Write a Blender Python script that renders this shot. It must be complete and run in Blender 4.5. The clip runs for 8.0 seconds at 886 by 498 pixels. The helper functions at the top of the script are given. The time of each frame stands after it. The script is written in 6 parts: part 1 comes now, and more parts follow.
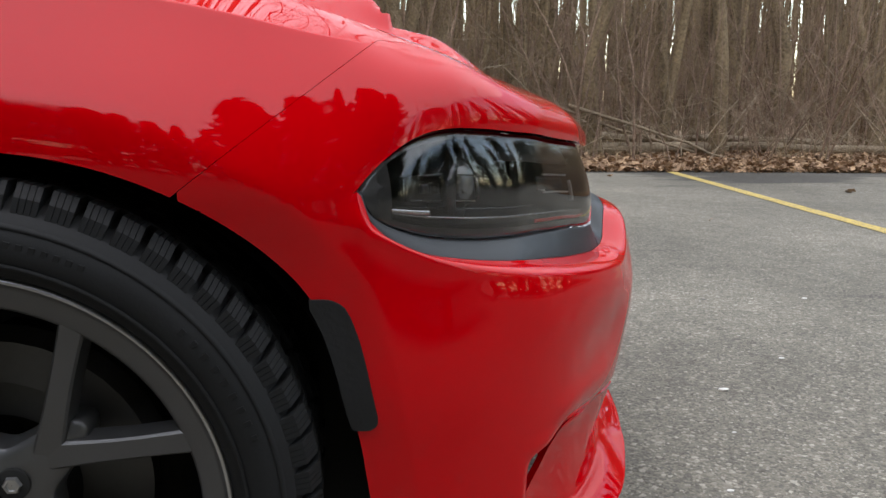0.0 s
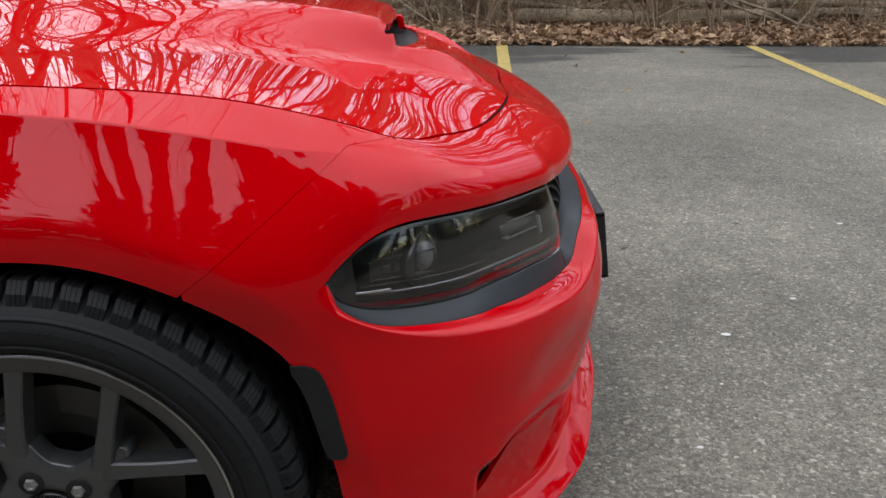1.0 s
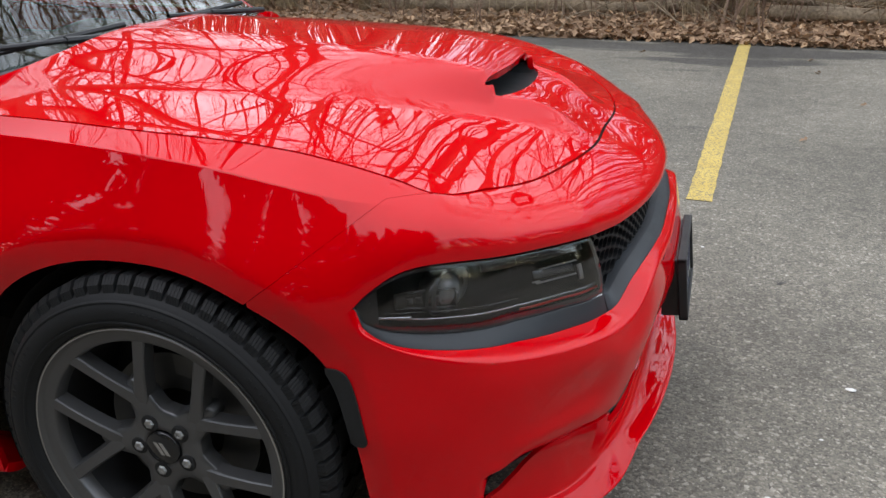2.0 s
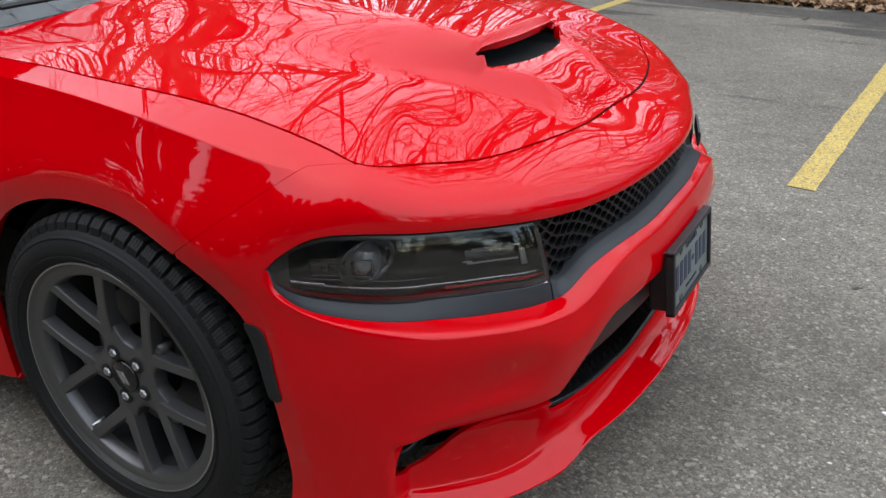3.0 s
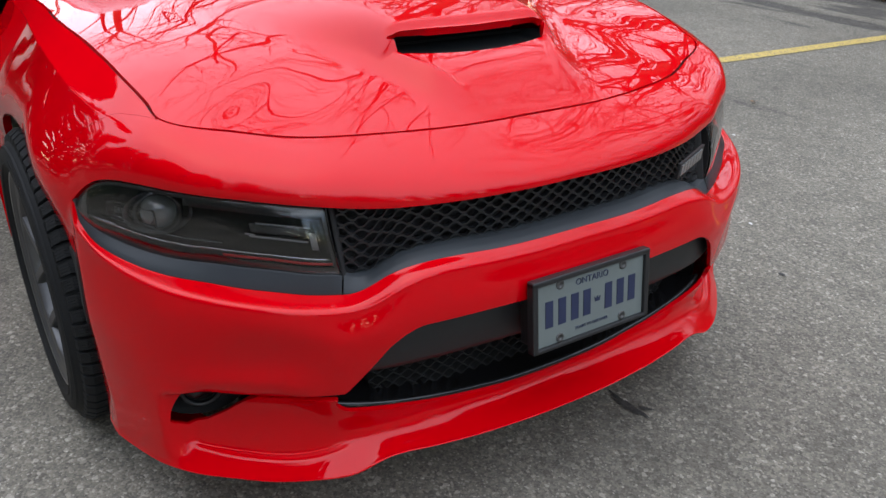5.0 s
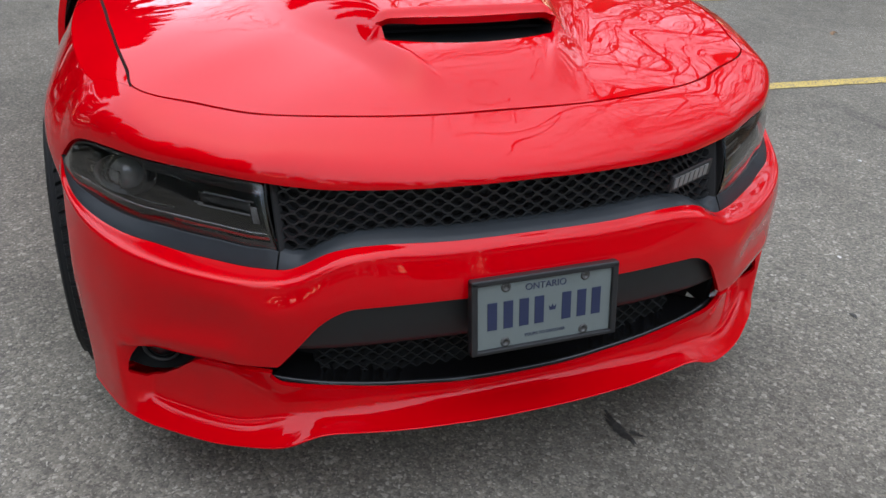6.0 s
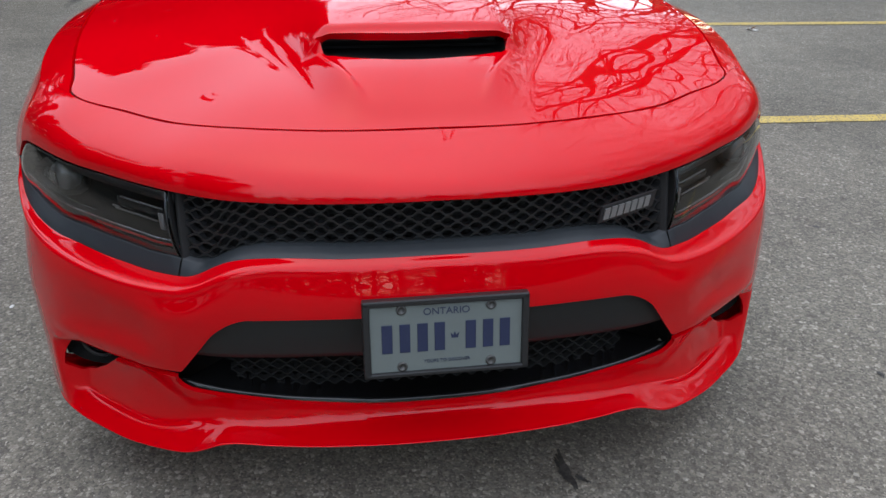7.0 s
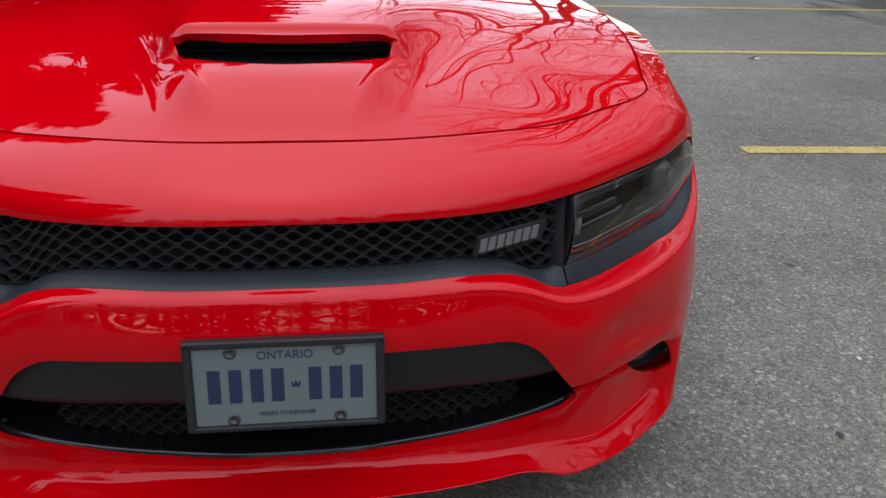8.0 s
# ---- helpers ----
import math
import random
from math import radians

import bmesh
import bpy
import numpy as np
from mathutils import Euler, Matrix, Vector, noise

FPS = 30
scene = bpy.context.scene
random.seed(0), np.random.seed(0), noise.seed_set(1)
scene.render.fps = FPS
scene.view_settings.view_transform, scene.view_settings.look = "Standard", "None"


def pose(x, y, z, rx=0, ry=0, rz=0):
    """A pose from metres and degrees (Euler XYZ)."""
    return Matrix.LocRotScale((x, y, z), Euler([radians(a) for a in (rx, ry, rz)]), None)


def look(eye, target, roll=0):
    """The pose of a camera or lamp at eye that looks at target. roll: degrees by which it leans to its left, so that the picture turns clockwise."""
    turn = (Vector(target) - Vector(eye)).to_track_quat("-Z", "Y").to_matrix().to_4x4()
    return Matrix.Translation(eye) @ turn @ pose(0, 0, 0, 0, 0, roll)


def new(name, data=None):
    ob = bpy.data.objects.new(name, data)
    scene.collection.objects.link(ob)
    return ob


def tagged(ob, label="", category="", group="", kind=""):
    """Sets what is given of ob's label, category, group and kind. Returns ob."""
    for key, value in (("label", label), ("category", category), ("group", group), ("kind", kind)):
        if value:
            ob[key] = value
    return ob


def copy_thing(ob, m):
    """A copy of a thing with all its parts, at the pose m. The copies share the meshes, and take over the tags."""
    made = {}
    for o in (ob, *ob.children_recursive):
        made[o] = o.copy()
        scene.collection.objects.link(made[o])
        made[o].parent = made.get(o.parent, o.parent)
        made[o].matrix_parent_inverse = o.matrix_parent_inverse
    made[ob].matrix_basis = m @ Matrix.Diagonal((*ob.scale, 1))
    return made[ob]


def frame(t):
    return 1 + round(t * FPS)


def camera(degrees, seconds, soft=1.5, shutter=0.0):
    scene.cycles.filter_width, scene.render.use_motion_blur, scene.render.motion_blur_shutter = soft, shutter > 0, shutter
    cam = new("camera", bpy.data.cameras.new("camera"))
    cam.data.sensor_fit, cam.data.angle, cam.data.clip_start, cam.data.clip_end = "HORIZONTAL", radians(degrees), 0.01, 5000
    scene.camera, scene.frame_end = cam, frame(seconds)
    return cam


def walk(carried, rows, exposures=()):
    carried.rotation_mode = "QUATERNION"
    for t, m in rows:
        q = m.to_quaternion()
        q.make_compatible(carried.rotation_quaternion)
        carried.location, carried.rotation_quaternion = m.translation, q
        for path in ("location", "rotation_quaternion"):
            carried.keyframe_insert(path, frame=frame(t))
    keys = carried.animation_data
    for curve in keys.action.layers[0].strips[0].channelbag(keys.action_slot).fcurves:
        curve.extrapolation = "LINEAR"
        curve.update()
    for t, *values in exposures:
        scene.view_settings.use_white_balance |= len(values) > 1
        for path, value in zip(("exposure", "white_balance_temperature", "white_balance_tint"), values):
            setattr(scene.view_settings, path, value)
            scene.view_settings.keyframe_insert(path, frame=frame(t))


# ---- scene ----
cam = camera(57.4, 8.0)
PATH = [
    (0, (0.463, -1.79, 0.818), (0.666, 0.166, 0.454), 0.8),
    (0.5, (0.525, -1.791, 1.015), (0.68, 0.097, 0.375), 0.6),
    (1, (0.615, -1.911, 1.16), (0.623, -0.046, 0.439), 0.2),
    (1.5, (0.736, -2.003, 1.283), (0.463, -0.163, 0.549), -0.3),
    (2, (0.993, -2.03, 1.341), (0.416, -0.275, 0.575), -0.3),
    (2.2, (1.082, -2.019, 1.358), (0.419, -0.307, 0.564), -0.4),
    (3.5, (1.579, -1.686, 1.377), (0.492, -0.264, 0.484), 0.7),
    (4, (1.8, -1.542, 1.381), (0.531, -0.284, 0.482), 0.5),
    (4.5, (1.936, -1.318, 1.37), (0.561, -0.173, 0.476), 1.0),
    (6, (2.259, -0.695, 1.346), (0.587, -0.075, 0.44), 1.9),
    (6.5, (2.271, -0.463, 1.343), (0.55, 0.01, 0.44), 1.5),
    (7, (2.337, -0.223, 1.342), (0.56, 0.062, 0.469), 0.7),
    (7.5, (2.317, -0.04, 1.311), (0.512, 0.17, 0.475), 0.6),
    (8, (2.162, 0.109, 1.256), (0.35, 0.345, 0.443), 1.4),
]
walk(cam, [(t, look(eye, target, roll)) for t, eye, target, roll in PATH], [(0.0, 2.36, 9400, 10), (1.0, 2.13, 9300, 10), (2.0, 2.33, 9200, 10), (4.0, 2.34, 8700, 10), (6.5, 2.27, 8500, 10), (8.0, 1.94, 8400, 10)])

# ---- world, sun and exposure ----
SUN_AZ, SUN_EL = radians(240), radians(78)
world = bpy.data.worlds.new("world")
scene.world = world
world.use_nodes = True
wn = world.node_tree.nodes
sky = wn.new("ShaderNodeTexSky")
sky.sky_type, sky.sun_disc = "NISHITA", False
sky.sun_elevation, sky.sun_rotation = SUN_EL, SUN_AZ
sky.air_density, sky.dust_density, sky.ozone_density = 1.0, 0.2, 2.0
world.node_tree.links.new(sky.outputs[0], wn["Background"].inputs[0])
wn["Background"].inputs[1].default_value = 0.15
sun_data = bpy.data.lights.new("sun", "SUN")
sun_data.energy, sun_data.angle, sun_data.color = 0.8, radians(150), (0.93, 0.96, 1.0)
sun = new("sun", sun_data)
sun.rotation_euler = (radians(90) - SUN_EL, 0, radians(180) - SUN_AZ)

# ---- materials ----


def material(name):
    m = bpy.data.materials.new(name)
    m.use_nodes = True
    return m, m.node_tree.nodes, m.node_tree.links, m.node_tree.nodes["Principled BSDF"]


def simple(name, color, rough, metal=0.0, grain=0.0, scale=300.0, coat=0.0, vary=0.15, bump=0.0):
    """A material with two scales of variation in colour and roughness, and a fine relief."""
    m, n, k, b = material(name)
    tc = n.new("ShaderNodeTexCoord")
    fine = n.new("ShaderNodeTexNoise")
    fine.inputs["Scale"].default_value, fine.inputs["Detail"].default_value = scale, 4
    wide = n.new("ShaderNodeTexNoise")
    wide.inputs["Scale"].default_value, wide.inputs["Detail"].default_value = scale / 30, 3
    mix = n.new("ShaderNodeMix")
    mix.data_type = "RGBA"
    mix.inputs["A"].default_value = (*[c * (1 - vary) for c in color], 1)
    mix.inputs["B"].default_value = (*[min(1, c * (1 + vary)) for c in color], 1)
    add = n.new("ShaderNodeMath")
    add.operation = "MULTIPLY_ADD"
    add.inputs[1].default_value, add.inputs[2].default_value = 0.5, 0.0
    sm = n.new("ShaderNodeMath")
    sm.operation = "ADD"
    k.new(tc.outputs["Object"], fine.inputs["Vector"])
    k.new(tc.outputs["Object"], wide.inputs["Vector"])
    k.new(fine.outputs["Fac"], sm.inputs[0])
    k.new(wide.outputs["Fac"], sm.inputs[1])
    k.new(sm.outputs[0], add.inputs[0])
    k.new(add.outputs[0], mix.inputs["Factor"])
    k.new(mix.outputs["Result"], b.inputs["Base Color"])
    rr = n.new("ShaderNodeMapRange")
    rr.inputs["To Min"].default_value, rr.inputs["To Max"].default_value = max(0.02, rough - 0.06), min(1, rough + 0.06)
    k.new(wide.outputs["Fac"], rr.inputs["Value"])
    k.new(rr.outputs["Result"], b.inputs["Roughness"])
    b.inputs["Metallic"].default_value = metal
    b.inputs["Coat Weight"].default_value = coat
    b.inputs["Coat Roughness"].default_value = 0.05
    if bump or grain:
        bp = n.new("ShaderNodeBump")
        bp.inputs["Strength"].default_value, bp.inputs["Distance"].default_value = 0.4, bump or grain
        k.new(fine.outputs["Fac"], bp.inputs["Height"])
        k.new(bp.outputs["Normal"], b.inputs["Normal"])
    return m


def red_paint():
    m, n, k, b = material("red paint")
    tc = n.new("ShaderNodeTexCoord")
    peel = n.new("ShaderNodeTexNoise")
    peel.inputs["Scale"].default_value, peel.inputs["Detail"].default_value = 70, 1
    dust = n.new("ShaderNodeTexNoise")
    dust.inputs["Scale"].default_value, dust.inputs["Detail"].default_value = 6, 5
    k.new(tc.outputs["Object"], peel.inputs["Vector"])
    k.new(tc.outputs["Object"], dust.inputs["Vector"])
    mix = n.new("ShaderNodeMix")
    mix.data_type = "RGBA"
    mix.inputs["A"].default_value, mix.inputs["B"].default_value = (0.585, 0.0005, 0.0045, 1), (0.63, 0.0007, 0.006, 1)
    k.new(dust.outputs["Fac"], mix.inputs["Factor"])
    k.new(mix.outputs["Result"], b.inputs["Base Color"])
    b.inputs["Roughness"].default_value = 0.5
    b.inputs["Specular IOR Level"].default_value = 0.0
    b.inputs["Coat Weight"].default_value = 1.0
    b.inputs["Coat IOR"].default_value = 1.37
    rr = n.new("ShaderNodeMapRange")
    rr.inputs["To Min"].default_value, rr.inputs["To Max"].default_value = 0.0, 0.012
    k.new(dust.outputs["Fac"], rr.inputs["Value"])
    k.new(rr.outputs["Result"], b.inputs["Coat Roughness"])
    bp = n.new("ShaderNodeBump")
    bp.inputs["Strength"].default_value, bp.inputs["Distance"].default_value = 0.02, 0.0003
    k.new(peel.outputs["Fac"], bp.inputs["Height"])
    k.new(bp.outputs["Normal"], b.inputs["Coat Normal"])
    return m


RED = red_paint()
TRIM = simple("grey satin plastic", (0.027, 0.032, 0.036), 0.42, grain=0.0003, scale=900)
TRIM.node_tree.nodes["Principled BSDF"].inputs["Specular IOR Level"].default_value = 0.28
DARKBAR = simple("dark grey plastic", (0.009, 0.011, 0.012), 0.5, grain=0.0003, scale=900)
BLACK = simple("black plastic", (0.012, 0.012, 0.013), 0.45, grain=0.0003, scale=900)
GRILLE = simple("grille plastic", (0.010, 0.0105, 0.0115), 0.46, grain=0.0003, scale=900)
MATT = simple("unlit black liner", (0.008, 0.008, 0.008), 0.85, grain=0.002, scale=120)
GLOSSBLACK = simple("piano black", (0.01, 0.01, 0.011), 0.12)
RUBBER = simple("tyre rubber", (0.0135, 0.014, 0.0145), 0.66, grain=0.0006, scale=260, vary=0.35)
RUBBER.node_tree.nodes["Principled BSDF"].inputs["Specular IOR Level"].default_value = 0.2
RIM = simple("satin carbon alloy", (0.115, 0.115, 0.117), 0.40, metal=0.7, scale=500, vary=0.08)
STEEL = simple("brushed steel", (0.45, 0.45, 0.45), 0.35, metal=1.0, scale=200)
IRON = simple("brake iron", (0.10, 0.098, 0.095), 0.55, metal=0.7, scale=120)
CHROME = simple("dull chrome", (0.55, 0.56, 0.57), 0.18, metal=1.0, scale=100)
DARKCHROME = simple("smoked reflector", (0.10, 0.105, 0.11), 0.22, metal=0.9, scale=100)
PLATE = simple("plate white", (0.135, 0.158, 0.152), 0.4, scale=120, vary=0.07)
BLUE = simple("plate blue", (0.014, 0.022, 0.060), 0.45, scale=200)
BADGE = simple("badge silver", (0.25, 0.25, 0.25), 0.35, metal=0.6, scale=200)


def glass(name, color, rough=0.0, ior=1.5):
    m, n, k, b = material(name)
    b.inputs["Base Color"].default_value = (*color, 1)
    b.inputs["Roughness"].default_value = rough
    b.inputs["IOR"].default_value = ior
    b.inputs["Transmission Weight"].default_value = 1.0
    return m


LENS = glass("smoked lens glass", (0.80, 0.80, 0.80), 0.0, 1.42)
WINDOW = glass("windscreen glass", (0.45, 0.52, 0.5), 0.0, 1.5)
# the bumper's red mirrored low in the headlamp, put into a colour
RED_REFLECTION = simple("painted bumper reflection", (0.35, 0.004, 0.006), 0.25, scale=200)

# ---- mesh helpers ----


def link_mesh(name, verts, faces, mat, parent=None, label="", smooth=True):
    me = bpy.data.meshes.new(name)
    me.from_pydata([tuple(map(float, v)) for v in verts], [], faces)
    me.polygons.foreach_set("use_smooth", [smooth] * len(me.polygons))
    if mat:
        me.materials.append(mat)
    me.update()
    ob = new(name, me)
    if parent:
        ob.parent = parent
    if label:
        tagged(ob, label)
    return ob


def part(name, bm, mat, parent, label="", smooth=False):
    """Links a bmesh as one mesh object under a thing or a part."""
    bmesh.ops.recalc_face_normals(bm, faces=bm.faces)
    me = bpy.data.meshes.new(name)
    bm.to_mesh(me)
    bm.free()
    me.polygons.foreach_set("use_smooth", [smooth] * len(me.polygons))
    me.materials.append(mat)
    ob = new(name, me)
    if parent:
        ob.parent = parent
    if label:
        tagged(ob, label)
    return ob


def thing(name, label, category, at=(0, 0, 0), group="", kind=""):
    ob = new(name)
    ob.location = at
    return tagged(ob, label, category, group, kind)


def add_box(bm, m, sx, sy, sz, bevel=0.0):
    made = bmesh.ops.create_cube(bm, size=1.0, matrix=m @ Matrix.Diagonal((sx, sy, sz, 1)))["verts"]
    if bevel:
        edges = list({e for v in made for e in v.link_edges})
        bmesh.ops.bevel(bm, geom=edges, offset=bevel, segments=2, affect="EDGES", profile=0.5)


def lathe(bm, profile, m, segments=48):
    """Turns a profile of (radius, depth) round the local z axis."""
    rings = [[bm.verts.new(m @ Vector((r * math.cos(a), r * math.sin(a), d)))
              for a in (2 * math.pi * i / segments for i in range(segments))] for r, d in profile]
    for a, b in zip(rings, rings[1:]):
        for i in range(segments):
            j = (i + 1) % segments
            bm.faces.new((a[i], a[j], b[j], b[i]))
    return rings


def prism(bm, outline, m, depth, bevel=0.0):
    """Extrudes a closed outline of local (x, y) by depth along local z."""
    front = [bm.verts.new(m @ Vector((x, y, 0))) for x, y in outline]
    back = [bm.verts.new(m @ Vector((x, y, depth))) for x, y in outline]
    bm.faces.new(front[::-1])
    bm.faces.new(back)
    n = len(front)
    for i in range(n):
        bm.faces.new((front[i], front[(i + 1) % n], back[(i + 1) % n], back[i]))


def pchip(xs, ys, q):
    """Shape-keeping cubic interpolation."""
    xs, ys, q = np.asarray(xs, float), np.asarray(ys, float), np.asarray(q, float)
    h, d = np.diff(xs), np.diff(ys) / np.diff(xs)
    s = np.zeros_like(ys)
    both = d[:-1] * d[1:] > 0
    w1, w2 = 2 * h[1:] + h[:-1], h[1:] + 2 * h[:-1]
    with np.errstate(divide="ignore", invalid="ignore"):
        mean = (w1 + w2) / (w1 / d[:-1] + w2 / d[1:])
    s[1:-1] = np.where(both, mean, 0)
    s[0], s[-1] = d[0], d[-1]
    i = np.clip(np.searchsorted(xs, q) - 1, 0, len(h) - 1)
    t = (q - xs[i]) / h[i]
    return ((1 + 2 * t) * (1 - t) ** 2 * ys[i] + t * (1 - t) ** 2 * h[i] * s[i]
            + t * t * (3 - 2 * t) * ys[i + 1] + t * t * (t - 1) * h[i] * s[i + 1])


def smoothstep(a, b, x):
    t = np.clip((x - a) / (b - a), 0, 1)
    return t * t * (3 - 2 * t)


def cut_panel(surface, us, vs, keep, flange=0.012, joined=None):
    """A skin over the parameters (us, vs), trimmed where keep(place) < 0: the nearest vertices slide along the
    surface on to the trimming line, and the free border turns inwards. Returns verts, faces."""
    U, V = np.meshgrid(us, vs, indexing="ij")
    U, V = U.copy(), V.copy()
    F = keep(surface(U.ravel(), V.ravel())).reshape(U.shape)
    best, nu, nv = np.full(U.shape, 9.0), U.copy(), V.copy()
    for di, dj in ((1, 0), (0, 1)):
        a = (slice(0, U.shape[0] - di), slice(0, U.shape[1] - dj))
        b = (slice(di, None), slice(dj, None))
        cross = (F[a] * F[b] < 0)
        ii, jj = np.nonzero(cross)
        if not len(ii):
            continue
        u0, v0, u1, v1 = U[ii, jj], V[ii, jj], U[ii + di, jj + dj], V[ii + di, jj + dj]
        lo, hi, flo = np.zeros(len(ii)), np.ones(len(ii)), F[ii, jj]
        for _ in range(14):
            mid = (lo + hi) / 2
            fm = keep(surface(u0 + mid * (u1 - u0), v0 + mid * (v1 - v0)))
            same = fm * flo > 0
            lo, hi = np.where(same, mid, lo), np.where(same, hi, mid)
        t = (lo + hi) / 2
        for q in range(len(ii)):
            near = t[q] < 0.5
            i, j = (ii[q], jj[q]) if near else (ii[q] + di, jj[q] + dj)
            d = t[q] if near else 1 - t[q]
            if d < best[i, j]:
                best[i, j] = d
                nu[i, j], nv[i, j] = u0[q] + t[q] * (u1[q] - u0[q]), v0[q] + t[q] * (v1[q] - v0[q])
    F[best < 2] = 0
    P = surface(nu.ravel(), nv.ravel())
    sign, nj = np.sign(F).ravel(), U.shape[1]
    faces = []
    for i in range(U.shape[0] - 1):
        for j in range(nj - 1):
            quad = (i * nj + j, (i + 1) * nj + j, (i + 1) * nj + j + 1, i * nj + j + 1)
            good = [q for q in quad if sign[q] >= 0]
            if len(good) < 3 or all(sign[q] == 0 for q in good) and len(good) == 3:
                continue
            faces.append(tuple(good))
    used = sorted({q for f in faces for q in f})
    index = {q: n for n, q in enumerate(used)}
    P = P[used]
    faces = [tuple(index[q] for q in f) for f in faces]
    normal = np.zeros_like(P)
    count = {}
    for f in faces:
        n = np.cross(P[f[1]] - P[f[0]], P[f[2]] - P[f[0]])
        for q in f:
            normal[q] += n
        for a, b in zip(f, f[1:] + f[:1]):
            count[(a, b)] = count.get((a, b), 0) + 1
    normal /= np.maximum(np.linalg.norm(normal, axis=1), 1e-12)[:, None]
    verts = [tuple(p) for p in P]
    if flange:
        top, low = {}, {}

        def rim(q):
            if q not in top:
                top[q] = len(verts)
                verts.append(tuple(P[q]))
                low[q] = len(verts)
                verts.append(tuple(P[q] - normal[q] * flange))
            return top[q], low[q]

        for (a, b), c in list(count.items()):
            if (b, a) not in count and not (joined and joined(P[a]) and joined(P[b])):
                ta, la = rim(a)
                tb, lb = rim(b)
                faces.append((tb, ta, la, lb))
    return verts, faces


def mirrored(verts, faces):
    return [(x, -y, z) for x, y, z in verts], [f[::-1] for f in faces]


def ribbon(lines, closed=False):
    """Faces between rows of equal length."""
    n = len(lines[0])
    verts = [p for row in lines for p in row]
    faces = [(r * n + i, r * n + i + 1, (r + 1) * n + i + 1, (r + 1) * n + i) for r in range(len(lines) - 1) for i in range(n - 1)]
    return verts, faces

# ---- ground ----


def ground_sheet(name, x0, x1, y0, y1, z, mat, label, n=2):
    bm = bmesh.new()
    bmesh.ops.create_grid(bm, x_segments=n, y_segments=n, size=0.5, matrix=Matrix.Translation(((x0 + x1) / 2, (y0 + y1) / 2, z)) @ Matrix.Diagonal((x1 - x0, y1 - y0, 1, 1)))
    return tagged(part(name, bm, mat, None, label), category=name, kind="structure")



def asphalt():
    """Worn asphalt: a dark binder with stones of many greys, wide stains and fine cracks' tone."""
    m, n, k, b = material("worn asphalt")
    tc = n.new("ShaderNodeTexCoord")
    tones = []
    for scale in (95, 210):
        vo = n.new("ShaderNodeTexVoronoi")
        vo.inputs["Scale"].default_value = scale
        k.new(tc.outputs["Object"], vo.inputs["Vector"])
        sep = n.new("ShaderNodeSeparateColor")
        k.new(vo.outputs["Color"], sep.inputs["Color"])
        ramp = n.new("ShaderNodeValToRGB")
        ramp.color_ramp.elements[0].color = (0.074, 0.067, 0.056, 1)
        ramp.color_ramp.elements[1].color = (0.50, 0.465, 0.39, 1)
        for at, c in ((0.45, 0.125), (0.80, 0.18), (0.93, 0.23)):
            e = ramp.color_ramp.elements.new(at)
            e.color = (c * 1.17, c * 1.06, c * 0.86, 1)
        k.new(sep.outputs["Red"], ramp.inputs["Fac"])
        tones.append((vo, ramp))
    mix = n.new("ShaderNodeMix")
    mix.data_type = "RGBA"
    mix.inputs["Factor"].default_value = 0.5
    k.new(tones[0][1].outputs["Color"], mix.inputs["A"])
    k.new(tones[1][1].outputs["Color"], mix.inputs["B"])
    wide, mid = n.new("ShaderNodeTexNoise"), n.new("ShaderNodeTexNoise")
    wide.inputs["Scale"].default_value, wide.inputs["Detail"].default_value = 0.55, 6
    mid.inputs["Scale"].default_value, mid.inputs["Detail"].default_value = 7, 5
    k.new(tc.outputs["Object"], wide.inputs["Vector"])
    k.new(tc.outputs["Object"], mid.inputs["Vector"])
    r1, r2 = n.new("ShaderNodeMapRange"), n.new("ShaderNodeMapRange")
    r1.inputs["From Min"].default_value, r1.inputs["From Max"].default_value = 0.35, 0.65
    r1.inputs["To Min"].default_value, r1.inputs["To Max"].default_value = 0.72, 1.12
    r2.inputs["From Min"].default_value, r2.inputs["From Max"].default_value = 0.3, 0.7
    r2.inputs["To Min"].default_value, r2.inputs["To Max"].default_value = 0.86, 1.12
    k.new(wide.outputs["Fac"], r1.inputs["Value"])
    k.new(mid.outputs["Fac"], r2.inputs["Value"])
    mul = n.new("ShaderNodeMath")
    mul.operation = "MULTIPLY"
    k.new(r1.outputs["Result"], mul.inputs[0])
    k.new(r2.outputs["Result"], mul.inputs[1])
    sc = n.new("ShaderNodeVectorMath")
    sc.operation = "SCALE"
    k.new(mix.outputs["Result"], sc.inputs[0])
    k.new(mul.outputs[0], sc.inputs["Scale"])
    # damp streaks near the wood's edge
    mp, damp, xyz = n.new("ShaderNodeMapping"), n.new("ShaderNodeTexNoise"), n.new("ShaderNodeSeparateXYZ")
    mp.inputs["Scale"].default_value = (0.45, 2.0, 1.0)
    damp.inputs["Scale"].default_value, damp.inputs["Detail"].default_value = 1.1, 7
    k.new(tc.outputs["Object"], mp.inputs["Vector"])
    k.new(mp.outputs["Vector"], damp.inputs["Vector"])
    k.new(tc.outputs["Object"], xyz.inputs["Vector"])
    rise = n.new("ShaderNodeMapRange")
    rise.inputs["From Min"].default_value, rise.inputs["From Max"].default_value = 5.4, 7.6
    rise.inputs["To Min"].default_value, rise.inputs["To Max"].default_value = -0.16, 0.16
    k.new(xyz.outputs["Y"], rise.inputs["Value"])
    total = n.new("ShaderNodeMath")
    total.operation = "ADD"
    k.new(damp.outputs["Fac"], total.inputs[0])
    k.new(rise.outputs["Result"], total.inputs[1])
    wet = n.new("ShaderNodeMapRange")
